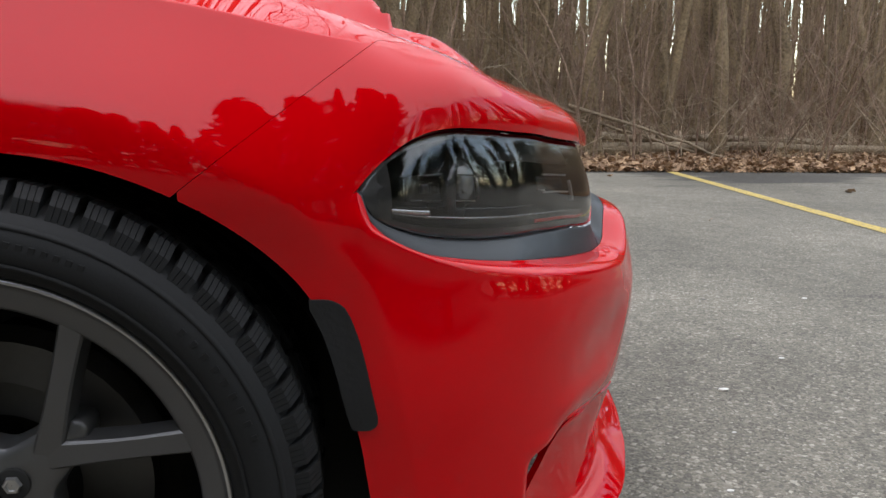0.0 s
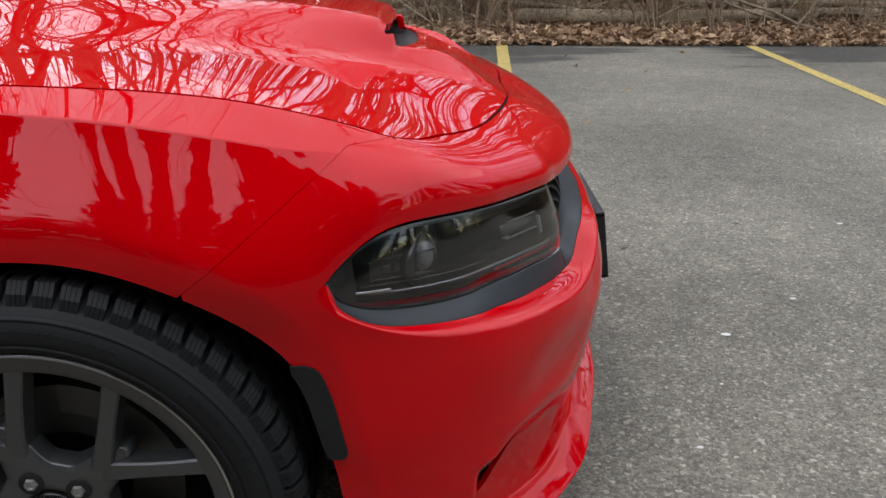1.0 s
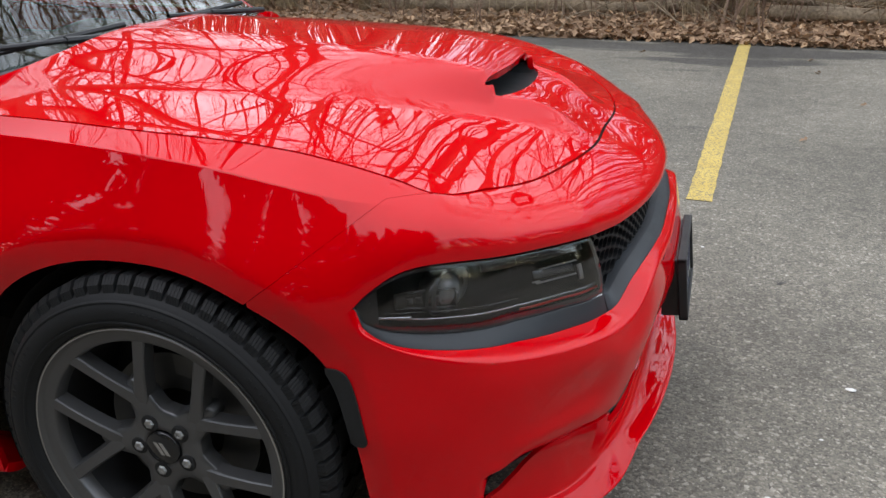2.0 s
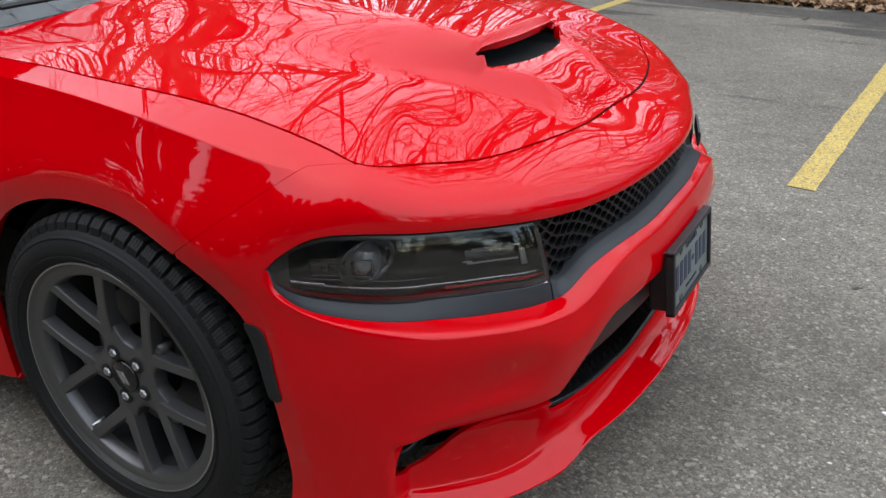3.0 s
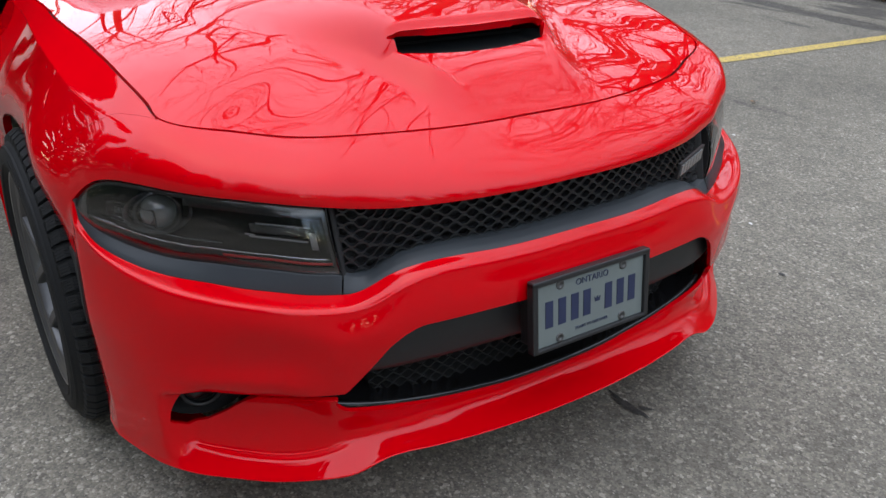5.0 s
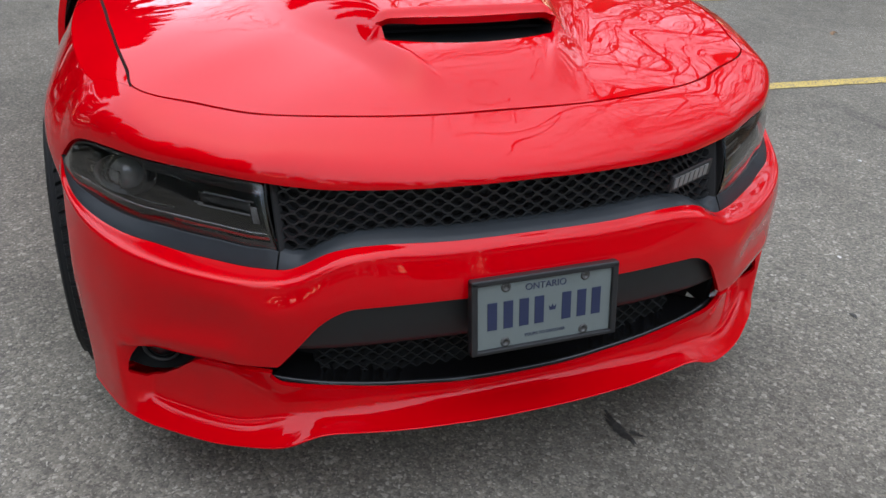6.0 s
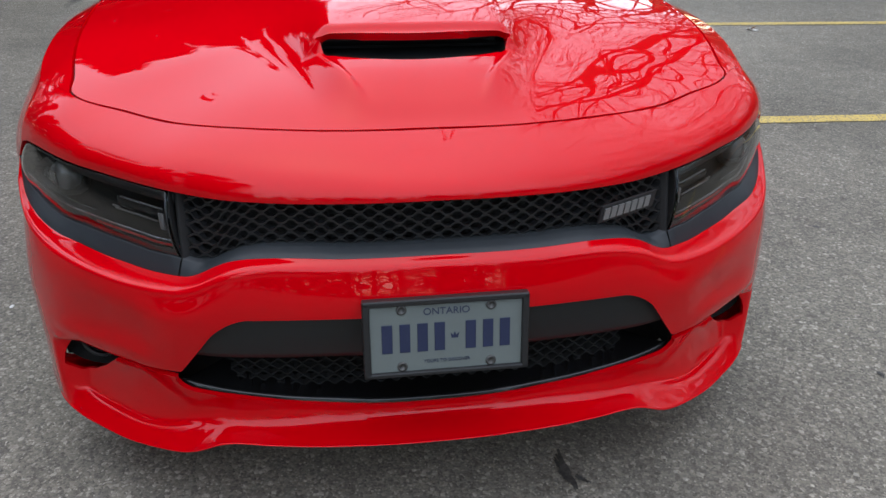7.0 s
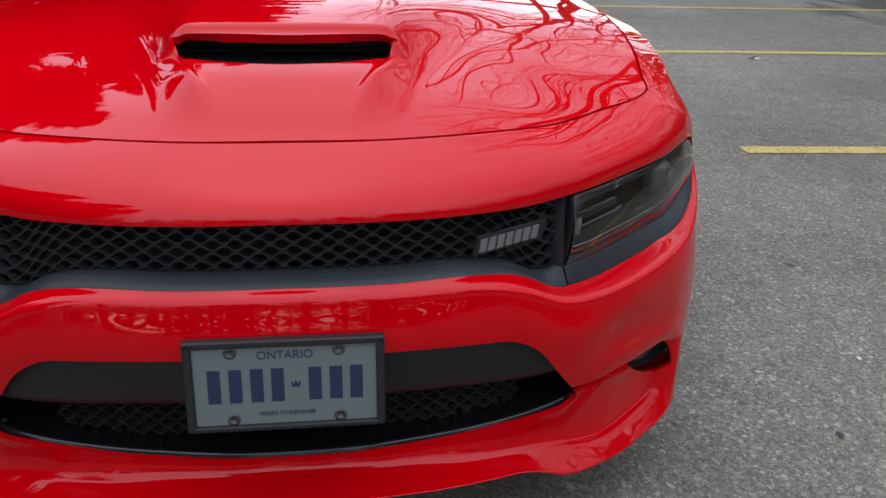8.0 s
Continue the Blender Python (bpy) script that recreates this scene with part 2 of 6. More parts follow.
    wet.inputs["From Min"].default_value, wet.inputs["From Max"].default_value = 0.49, 0.56
    k.new(total.outputs[0], wet.inputs["Value"])
    soak = n.new("ShaderNodeMix")
    soak.data_type = "RGBA"
    soak.blend_type = "MULTIPLY"
    soak.inputs["B"].default_value = (0.44, 0.44, 0.47, 1)
    k.new(wet.outputs["Result"], soak.inputs["Factor"])
    k.new(sc.outputs[0], soak.inputs["A"])
    k.new(soak.outputs["Result"], b.inputs["Base Color"])
    b.inputs["Roughness"].default_value = 0.82
    b.inputs["Specular IOR Level"].default_value = 0.35
    bp = n.new("ShaderNodeBump")
    bp.inputs["Strength"].default_value, bp.inputs["Distance"].default_value = 0.7, 0.004
    k.new(tones[0][0].outputs["Distance"], bp.inputs["Height"])
    bp.invert = True
    k.new(bp.outputs["Normal"], b.inputs["Normal"])
    return m


ASPHALT = asphalt()
ground_sheet("ground", -400, 400, -400, 400, 0.0, ASPHALT, "worn grey asphalt parking lot")

# ---- the car ----
car = thing("car", "glossy red four-door sports saloon with grey trim, standing parked", "car")
XC = 0.1  # the point about which the body lines are swept


def body_line(points, soften=1.0):
    """A character line of the body in its right half, as (x, y, z) from the centre of the nose round to the door; swept by the angle
    about (XC, 0). Returns a function of the angle in degrees, alike on both sides."""
    th = np.degrees([math.atan2(y, x - XC) for x, y, z in points])
    r = np.array([math.hypot(y, x - XC) for x, y, z in points])
    z = np.array([p[2] for p in points])
    th, r, z = np.r_[-th[:0:-1], th], np.r_[r[:0:-1], r], np.r_[z[:0:-1], z]
    grid = np.arange(-150, 150.01, 0.25)
    rr, zz = pchip(th, r, np.clip(grid, th[0], th[-1])), pchip(th, z, np.clip(grid, th[0], th[-1]))
    if soften:
        w = np.exp(-0.5 * (np.arange(-40, 41) * 0.25 / soften) ** 2)
        w /= w.sum()
        rr = np.convolve(np.pad(rr, 40, mode="edge"), w, "valid")
        zz = np.convolve(np.pad(zz, 40, mode="edge"), w, "valid")

    def line(t):
        a = np.radians(t)
        q, h = np.interp(t, grid, rr), np.interp(t, grid, zz)
        return np.stack([XC + q * np.cos(a), q * np.sin(a), h], -1)

    return line


SIDE = [(0.30, 0.953, 0), (0.1, 0.957, 0), (-0.3, 0.952, 0), (-0.7, 0.945, 0), (-1.45, 0.93, 0)]


def side(z, dy=0.0):
    return [(x, y + dy, z) for x, y, _ in SIDE]


LIP = body_line([(0.914, 0, 0.747), (0.907, 0.15, 0.745), (0.887, 0.28, 0.743), (0.854, 0.40, 0.742), (0.826, 0.475, 0.746), (0.80, 0.547, 0.756), (0.768, 0.601, 0.761),
                 (0.733, 0.656, 0.767), (0.698, 0.712, 0.774), (0.653, 0.762, 0.779), (0.615, 0.797, 0.783), (0.579, 0.827, 0.785), (0.55, 0.846, 0.782), (0.522, 0.865, 0.773),
                 (0.493, 0.882, 0.753), (0.477, 0.890, 0.739), (0.463, 0.899, 0.724), (0.455, 0.904, 0.711), (0.39, 0.930, 0.708)] + side(0.70), 0.45)
TRIMLOW = body_line([(0.929, 0, 0.638), (0.923, 0.2, 0.638), (0.912, 0.296, 0.641), (0.902, 0.357, 0.639), (0.892, 0.404, 0.632), (0.882, 0.434, 0.620), (0.873, 0.465, 0.602),
                     (0.863, 0.494, 0.589), (0.851, 0.515, 0.585), (0.825, 0.566, 0.586), (0.791, 0.622, 0.592), (0.754, 0.679, 0.599), (0.713, 0.731, 0.607), (0.671, 0.786, 0.616),
                     (0.632, 0.819, 0.622), (0.589, 0.848, 0.630), (0.545, 0.873, 0.640), (0.514, 0.888, 0.652), (0.498, 0.893, 0.661), (0.481, 0.898, 0.674), (0.466, 0.902, 0.690),
                     (0.455, 0.904, 0.711), (0.39, 0.930, 0.708)] + side(0.70), 0.7)
TIP = math.degrees(math.atan2(0.904, 0.455 - XC))
trim_line = TRIMLOW


def TRIMLOW(t):
    """The grey trim's lower border; behind the headlamp's tip it runs into the lip."""
    return trim_line(t) + (LIP(t) - trim_line(t)) * smoothstep(TIP - 1.2, TIP - 0.1, np.abs(t))[..., None]


RIDGE = body_line([(0.950, 0, 0.624), (0.944, 0.2, 0.622), (0.934, 0.33, 0.628), (0.925, 0.421, 0.616), (0.917, 0.452, 0.598), (0.908, 0.486, 0.579), (0.900, 0.505, 0.573),
                   (0.886, 0.545, 0.572), (0.865, 0.598, 0.576), (0.831, 0.658, 0.583), (0.790, 0.714, 0.589), (0.743, 0.766, 0.596), (0.691, 0.813, 0.604), (0.647, 0.842, 0.612),
                   (0.600, 0.867, 0.621), (0.5685, 0.881, 0.629), (0.536, 0.893, 0.640), (0.502, 0.9035, 0.656), (0.463, 0.913, 0.68), (0.392, 0.935, 0.685)] + side(0.67, 0.002), 1.6)
ridge_line = RIDGE


def RIDGE(t):
    """The bumper's upper ridge; behind the lamp's tip it lies flush in the fender's side."""
    w = smoothstep(TIP - 1.5, TIP + 1.5, np.abs(t))[..., None]
    rad, p = np.radians(t), TRIMLOW(t)
    flush = p + np.stack([0.0012 * np.cos(rad), 0.0012 * np.sin(rad), 0 * rad - 0.03], -1)
    return ridge_line(t) * (1 - w) + flush * w


MIDLINE = body_line([(0.964, 0, 0.478), (0.957, 0.2, 0.478), (0.942, 0.35, 0.477), (0.914, 0.50, 0.465), (0.868, 0.60, 0.452), (0.804, 0.70, 0.449),
                     (0.722, 0.805, 0.445), (0.606, 0.884, 0.449), (0.504, 0.920, 0.454), (0.402, 0.940, 0.469)] + side(0.48), 2.5)
TUCK = body_line([(0.907, 0, 0.256), (0.902, 0.2, 0.259), (0.891, 0.35, 0.266), (0.874, 0.47, 0.262), (0.853, 0.54, 0.246), (0.827, 0.591, 0.235), (0.789, 0.649, 0.230), (0.745, 0.70, 0.230),
                  (0.70, 0.755, 0.236), (0.648, 0.815, 0.252), (0.603, 0.873, 0.275), (0.52, 0.913, 0.30), (0.41, 0.938, 0.32)] + side(0.33, -0.004), 1.2)
EDGE = body_line([(0.990, 0, 0.228), (0.984, 0.15, 0.227), (0.969, 0.28, 0.226), (0.952, 0.37, 0.226), (0.940, 0.42, 0.2265), (0.934, 0.45, 0.225), (0.929, 0.475, 0.219), (0.922, 0.502, 0.207),
                  (0.915, 0.525, 0.197), (0.906, 0.551, 0.192), (0.886, 0.595, 0.190), (0.85, 0.65, 0.183), (0.824, 0.685, 0.180), (0.776, 0.742, 0.179), (0.726, 0.797, 0.178), (0.663, 0.85, 0.182),
                  (0.60, 0.88, 0.184), (0.554, 0.90, 0.189), (0.470, 0.930, 0.198), (0.417, 0.936, 0.195)] + side(0.19, -0.006), 0.5)
HOODLINE = body_line([(0.759, 0, 0.84), (0.76, 0.2, 0.843), (0.732, 0.35, 0.844), (0.682, 0.51, 0.846), (0.625, 0.618, 0.858), (0.551, 0.741, 0.882),
                      (0.494, 0.747, 0.9), (0.405, 0.762, 0.926), (0.291, 0.775, 0.948), (0.166, 0.785, 0.96), (-0.125, 0.80, 0.972), (-0.477, 0.81, 0.979),
                      (-0.828, 0.81, 0.976), (-1.428, 0.81, 0.954)], 0.0)
HOODSOFT = body_line([(0.759, 0, 0.84), (0.76, 0.2, 0.843), (0.732, 0.35, 0.844), (0.682, 0.51, 0.846), (0.625, 0.618, 0.858), (0.551, 0.741, 0.882),
                      (0.494, 0.747, 0.9), (0.405, 0.762, 0.926), (0.291, 0.775, 0.948), (0.166, 0.785, 0.96), (-0.125, 0.80, 0.972), (-0.477, 0.81, 0.979),
                      (-0.828, 0.81, 0.976), (-1.428, 0.81, 0.954)], 0.8)


SHOULDER = body_line([(0.80, 0, 0.80), (0.76, 0.45, 0.80), (0.66, 0.66, 0.82), (0.56, 0.775, 0.845), (0.463, 0.823, 0.872), (0.397, 0.838, 0.889), (0.333, 0.850, 0.905), (0.25, 0.857, 0.920),
                      (0.176, 0.860, 0.931), (0.10, 0.860, 0.938), (0.025, 0.858, 0.943), (-0.05, 0.854, 0.946), (-0.2, 0.845, 0.949), (-0.6, 0.833, 0.947), (-1.4, 0.83, 0.93)], 1.0)


def inset(line, d, dz):
    def moved(t):
        p = line(t)
        a = np.radians(t)
        return p - np.stack([d * np.cos(a), d * np.sin(a), np.zeros_like(a) - dz], -1)
    return moved


def upper_skin(t, v):
    """Nose and fender: from the lip over the headlamps (v = 0) up to the bonnet's gap (v = 1)."""
    a, b = LIP(t), HOODSOFT(t)
    rad = np.radians(t)
    out = np.stack([np.cos(rad), np.sin(rad), 0 * rad], -1)
    up = np.array([0, 0, 1.0])
    rise = (b[:, 2] - a[:, 2])[:, None]
    reach = np.linalg.norm((a - b)[:, :2], axis=1)[:, None]
    flank = smoothstep(42, 84, np.abs(t))[:, None]
    full = smoothstep(16, 46, np.abs(t))[:, None] * (1 - smoothstep(44, 78, np.abs(t))[:, None])
    p1 = a + up * rise * (0.30 + 0.16 * full + 0.34 * flank) + out * (0.004 + 0.006 * full - 0.015 * flank)
    p2 = b + out * reach * (0.62 + 0.16 * full + 0.18 * flank) - up * reach * (0.25 - 0.02 * full - 0.15 * flank)
    w = v[:, None]
    soft = (1 - w) ** 3 * a + 3 * w * (1 - w) ** 2 * p1 + 3 * w * w * (1 - w) * p2 + w ** 3 * b
    # the fender: a leaning side up to the shoulder's crease, then a narrow top
    c = SHOULDER(t)
    q = np.clip(w / 0.74, 0, 1)
    p1 = a + up * (c[:, 2:] - a[:, 2:]) * 0.36 - out * 0.004
    p2 = c + (a - c) * 0.36 + out * 0.007
    flat = (1 - q) ** 3 * a + 3 * q * (1 - q) ** 2 * p1 + 3 * q * q * (1 - q) * p2 + q ** 3 * c
    flat = np.where(w > 0.74, c + (b - c) * (w - 0.74) / 0.26, flat)
    side_w = smoothstep(54, 76, np.abs(t))[:, None]
    return arch_lip(soft * (1 - side_w) + flat * side_w)


def wing(y):
    """1 on the bumper's wings beside the intake, 0 at the middle and round at the side."""
    return smoothstep(0.54, 0.64, np.abs(y)) * (1 - smoothstep(0.68, 0.88, np.abs(y)))


def waist(t):
    """The bumper's face at half height, hollowed a little on the wings."""
    p, rad = MIDLINE(t), np.radians(t)
    d = 0.008 * wing(p[:, 1])
    return p - np.stack([d * np.cos(rad), d * np.sin(rad), 0 * rad], -1)


def between(out_a, rise_a, out_b, z_b):
    """A line between the bumper's face and the foot of its recess: part of the way at the middle, at its own height on the wings."""
    def line(t):
        m, k = MIDLINE(t), TUCK(t)
        w = smoothstep(0.53, 0.66, np.abs(m[:, 1]))
        o = (out_a + (out_b - out_a) * w)[:, None]
        p = m + (k - m) * o
        p[:, 2] = (m[:, 2] + (k[:, 2] - m[:, 2]) * rise_a) * (1 - w) + z_b * w
        return p
    return line


def plain_side(line, f, y0=0.814, y1=0.846):
    """The same line, but at the bumper's side on the straight way from its face down to its edge."""
    def moved(t):
        m, e, p = MIDLINE(t), EDGE(t), line(t)
        w = smoothstep(y0, y1, np.abs(m[:, 1]))[:, None]
        return p + (m + (e - m) * f - p) * w
    return moved


def brow(t):
    p, rad = RIDGE(t), np.radians(t)
    g = 1 - smoothstep(52, 66, np.abs(t))
    return p + np.stack([0.003 * g * np.cos(rad), 0.003 * g * np.sin(rad), 0 * rad - 0.011], -1)


def shelf(back, rise, f, sag):
    """A line on the splitter: a flat shelf with a bevelled lip at the middle, a plain slope at the wings."""
    lip_line = inset(EDGE, back, rise)

    def line(t):
        e, k = EDGE(t), TUCK(t)
        w = smoothstep(0.40, 0.56, np.abs(MIDLINE(t)[:, 1]))[:, None]
        slope = k + (e - k) * f - np.array([0, 0, sag])
        return lip_line(t) * (1 - w) + slope * w
    return line


SHELF, LEDGE = shelf(0.030, 0.0065, 0.60, -0.004), shelf(0.013, 0.0035, 0.88, -0.004)
LOWER = [TRIMLOW, RIDGE, brow, waist, plain_side(between(0.25, 0.30, 0.10, 0.412), 0.18, 0.70, 0.88), plain_side(between(0.42, 0.45, 0.36, 0.381), 0.30, 0.77, 0.85),
         plain_side(between(0.52, 0.53, 0.62, 0.370), 0.36), plain_side(between(0.75, 0.70, 0.96, 0.345), 0.46), plain_side(TUCK, 0.66),
         plain_side(SHELF, 0.88), plain_side(LEDGE, 0.94), EDGE,
         inset(EDGE, 0.02, -0.012), inset(EDGE, 0.16, -0.005)]
LEVELS = [0.0, 0.044, 0.062, 0.277, 0.335, 0.378, 0.398, 0.435, 0.54, 0.663, 0.688, 0.723, 0.758, 1.0]


def lower_skin(t, v):
    """Bumper and lower fender: from the grey trim (v = 0) down to the underside of the splitter (v = 1)."""
    rows = np.stack([line(t) for line in LOWER], 0)
    xs, h = np.array(LEVELS), np.diff(LEVELS)
    d = np.diff(rows, axis=0) / h[:, None, None]
    s = np.zeros_like(rows)
    w = (h[:-1] / (h[:-1] + h[1:]))[:, None, None]
    s[1:-1] = (1 - w) * d[:-1] + w * d[1:]
    s[0], s[-1] = d[0], d[-1]
    i = np.clip(np.searchsorted(xs, v, side="right") - 1, 0, len(h) - 1)
    n = np.arange(len(t))
    hh = h[i][:, None]
    q = ((v - xs[i]) / h[i])[:, None]
    return arch_lip((1 + 2 * q) * (1 - q) ** 2 * rows[i, n] + q * (1 - q) ** 2 * hh * s[i, n]
            + q * q * (3 - 2 * q) * rows[i + 1, n] + q * q * (q - 1) * hh * s[i + 1, n])


WHEEL_X, WHEEL_Z = 0.046, 0.362


def arch(p):
    """Distance outside the front wheel's arch, in metres, roughly."""
    x = p[:, 0] + (0.022 * smoothstep(0.63, 0.46, p[:, 2]) - 0.012 * smoothstep(0.40, 0.25, p[:, 2])) * smoothstep(0.04, 0.30, p[:, 0])
    return ((np.abs((x - 0.04) / 0.455) ** 2.25 + np.abs((p[:, 2] - 0.306) / 0.455) ** 2.25) ** (1 / 2.25) - 1) * 0.455


def arch_lip(p):
    """Leans a band of the skin along the wheel's arch inwards."""
    d = np.maximum(0.058 - np.maximum(arch(p), -0.03), 0) * smoothstep(0.80, 0.88, np.abs(p[:, 1]))
    p[:, 1] -= np.sign(p[:, 1]) * 0.30 * (np.sqrt(d * d + 0.00006) - 0.0077)
    return p


def seam(p):
    """Positive ahead of the gap between fender and bumper: from the arch up, then in to the bonnet's corner."""
    x, y, z = p[:, 0], np.abs(p[:, 1]), p[:, 2]
    leg = (x - 0.2855 - (z - 0.728) * 1.264) * 0.6
    top = (x - 0.551 + np.maximum(y - 0.741, 0) * 1.15 + np.maximum(y - 0.82, 0) * 2) * 0.65
    return np.where(y < 0.70, 1.0, np.minimum(leg, top))


def intake_low(y):
    return 0.272 + 0.20 * y ** 2


def intake_gap(p):
    """Positive outside the lower intake: wide below, narrower above, with rounded ends."""
    y, z = np.abs(p[:, 1]), p[:, 2]
    top = 0.527 + 0 * y
    half = 0.500 + np.minimum((0.428 - z) * 0.70, 0.053)
    low = intake_low(y)
    r = 0.05
    a, b, c = half - y, top - z, z - low
    # rounded meet of the three borders
    m1 = np.minimum(a, b)
    near = (a < r) & (b < r)
    m1 = np.where(near, r - np.hypot(r - a, r - b), m1)
    r2 = 0.036
    near2 = (m1 < r2) & (c < r2)
    m = np.where(near2, r2 - np.hypot(r2 - m1, r2 - c), np.minimum(m1, c))
    return np.where(p[:, 0] > 0.3, -m, 1.0)


def fog_gap(p):
    """Positive outside the fog lamp's opening: a lying drop, pointed towards the middle."""
    y, z = np.abs(p[:, 1]), p[:, 2]
    top = np.interp(y, [0.675, 0.736, 0.765, 0.785, 0.803, 0.816, 0.824, 0.828], [0.382, 0.380, 0.376, 0.367, 0.352, 0.334, 0.315, 0.29])
    low = np.interp(y, [0.675, 0.70, 0.725, 0.757, 0.79, 0.828], [0.365, 0.333, 0.306, 0.282, 0.270, 0.290])
    inside = np.minimum(top - z, z - low)
    return np.where(p[:, 0] > 0.3, -inside, 1.0)


def bumper_keep(p):
    return np.minimum.reduce([arch(p), np.where(p[:, 0] > 0.03, 1.0, -1.0), intake_gap(p), fog_gap(p)])


def around(*parts):
    return np.concatenate([np.linspace(a, b, n, endpoint=False) for a, b, n in parts] + [[parts[-1][1]]])


half_turn = around((0, 40, 90), (40, 75, 130), (75, 96, 60))
whole_turn = np.r_[-half_turn[:0:-1], half_turn]
GAP = 0.0026



def behind_tip(p):
    """Where nose and bumper run on into one another."""
    return (p[0] < 0.445) & (abs(p[2] - 0.705) < 0.016) & (p[0] > 0.05)


# bumper cover: the lower skin, and the nose above the lamps
levels = around((1.0, 0.76, 3), (0.76, 0.64, 28), (0.64, 0.28, 64), (0.28, 0.08, 24), (0.08, 0, 16))
bumper = link_mesh("bumper", *cut_panel(lower_skin, whole_turn, levels, bumper_keep, 0.010, behind_tip), RED, car, "glossy red bumper cover with a wide lower intake")
nose = link_mesh("nose", *cut_panel(upper_skin, whole_turn, around((0, 0.66, 28), (0.66, 0.80, 20), (0.80, 1, 10)),
                 lambda p: np.minimum.reduce([seam(p) - 0.0003, arch(p)]), 0.025, behind_tip), RED, bumper)

# fenders, with the piece behind the wheel
back_turn = around((50, 80, 110), (80, 128, 150))


def fender_keep(p):
    return np.minimum.reduce([-seam(p) - 0.0003, arch(p), p[:, 0] + 0.615])


top_piece = cut_panel(upper_skin, back_turn, around((0, 0.66, 28), (0.66, 0.80, 20), (0.80, 0.995, 10)), fender_keep, 0.02)
low_piece = cut_panel(lower_skin, around((92, 128, 110)), levels[:-1].tolist() + [0.0], lambda p: np.minimum.reduce([arch(p), p[:, 0] + 0.615, 0.03 - p[:, 0]]), 0.02)
for flip in (False, True):
    v1, f1 = mirrored(*top_piece) if flip else top_piece
    v2, f2 = mirrored(*low_piece) if flip else low_piece
    fender = link_mesh("fender", v1, f1, RED, car)
    link_mesh("fender_rear_piece", v2, f2, RED, fender)

# bonnet
def fair(xs, ys, q, spread=0.045):
    """A fair curve through about the given knots: no jumps of curvature."""
    grid = np.linspace(xs[0] - 0.3, xs[-1] + 0.3, 600)
    step_ = grid[1] - grid[0]
    v = pchip(xs, ys, np.clip(grid, xs[0], xs[-1]))
    v += np.minimum(grid - xs[0], 0) * (ys[1] - ys[0]) / (xs[1] - xs[0]) + np.maximum(grid - xs[-1], 0) * (ys[-1] - ys[-2]) / (xs[-1] - xs[-2])
    n = int(3 * spread / step_)
    w = np.exp(-0.5 * (np.arange(-n, n + 1) * step_ / spread) ** 2)
    v = np.convolve(np.pad(v, n, mode="reflect", reflect_type="odd"), w / w.sum(), "valid")
    return pchip(grid, v, q)


CENTRE_X = [-0.779, -0.479, -0.127, 0.165, 0.29, 0.404, 0.549, 0.641, 0.759, 0.887]
CENTRE_Z = [1.008, 1.016, 1.008, 0.985, 0.97, 0.951, 0.919, 0.891, 0.84, 0.785]


def bonnet_base(x, y):
    drop = fair([-0.9, -0.6, 0.2, 0.55, 0.76, 0.9], [0.042, 0.04, 0.028, 0.032, 0.02, 0.016], x)
    return fair(CENTRE_X, CENTRE_Z, x, 0.035) - drop * np.minimum(np.abs(y) / 0.76, 1.2) ** 2.4


EDGE_T = np.arange(-130, 130.01, 0.25)
EDGE_P = HOODLINE(EDGE_T)
EDGE_R = np.hypot(EDGE_P[:, 0] - XC, EDGE_P[:, 1])
EDGE_DZ = fair(EDGE_T, HOODSOFT(EDGE_T)[:, 2] - bonnet_base(EDGE_P[:, 0], EDGE_P[:, 1]), EDGE_T, 2.5)


def bonnet_height(x, y):
    t = np.degrees(np.arctan2(y, x - XC))
    ratio = np.hypot(y, x - XC) / np.interp(t, EDGE_T, EDGE_R)
    z = bonnet_base(x, y) + np.interp(t, EDGE_T, EDGE_DZ) * smoothstep(0.45, 1.0, ratio)
    ay = np.abs(y)
    # the raised middle, with its air scoop: a ramp ahead of the mouth, the dome behind it
    inner = fair([-0.8, 0.1, 0.50, 0.62, 0.9], [0.10, 0.15, 0.185, 0.15, 0.08], x)
    outer = fair([-0.8, 0.1, 0.50, 0.62, 0.9], [0.66, 0.56, 0.31, 0.25, 0.21], x)
    dome = 1 - smoothstep(inner, outer, ay)
    ramp = 0.037 * smoothstep(0.76, 0.59, x)
    inner2 = fair([-0.8, 0.1, 0.52, 0.9], [0.10, 0.14, 0.195, 0.195], x)
    outer2 = fair([-0.8, 0.1, 0.40, 0.52, 0.9], [0.60, 0.50, 0.33, 0.245, 0.24], x)
    step = np.where(x > 0.523, 0.0, 0.034 * smoothstep(0.553, 0.508, x) * (1 - 0.75 * smoothstep(0.47, -0.05, x))) * (1 - smoothstep(inner2, outer2, ay))
    brim = fair([0.40, 0.50, 0.58, 0.68, 0.9], [0.23, 0.222, 0.185, 0.125, 0.1], x)
    channel = (1 - smoothstep(brim - 0.012, brim + 0.006, ay)) * smoothstep(0.715, 0.60, x) * smoothstep(0.485, 0.505, x)
    return z + ramp * dome + step - 0.012 * channel


def mouth_front(y):
    return 0.502 + 0.062 * np.clip(1 - (np.abs(y) / 0.2235) ** 2.6, 0, 1) ** 0.62


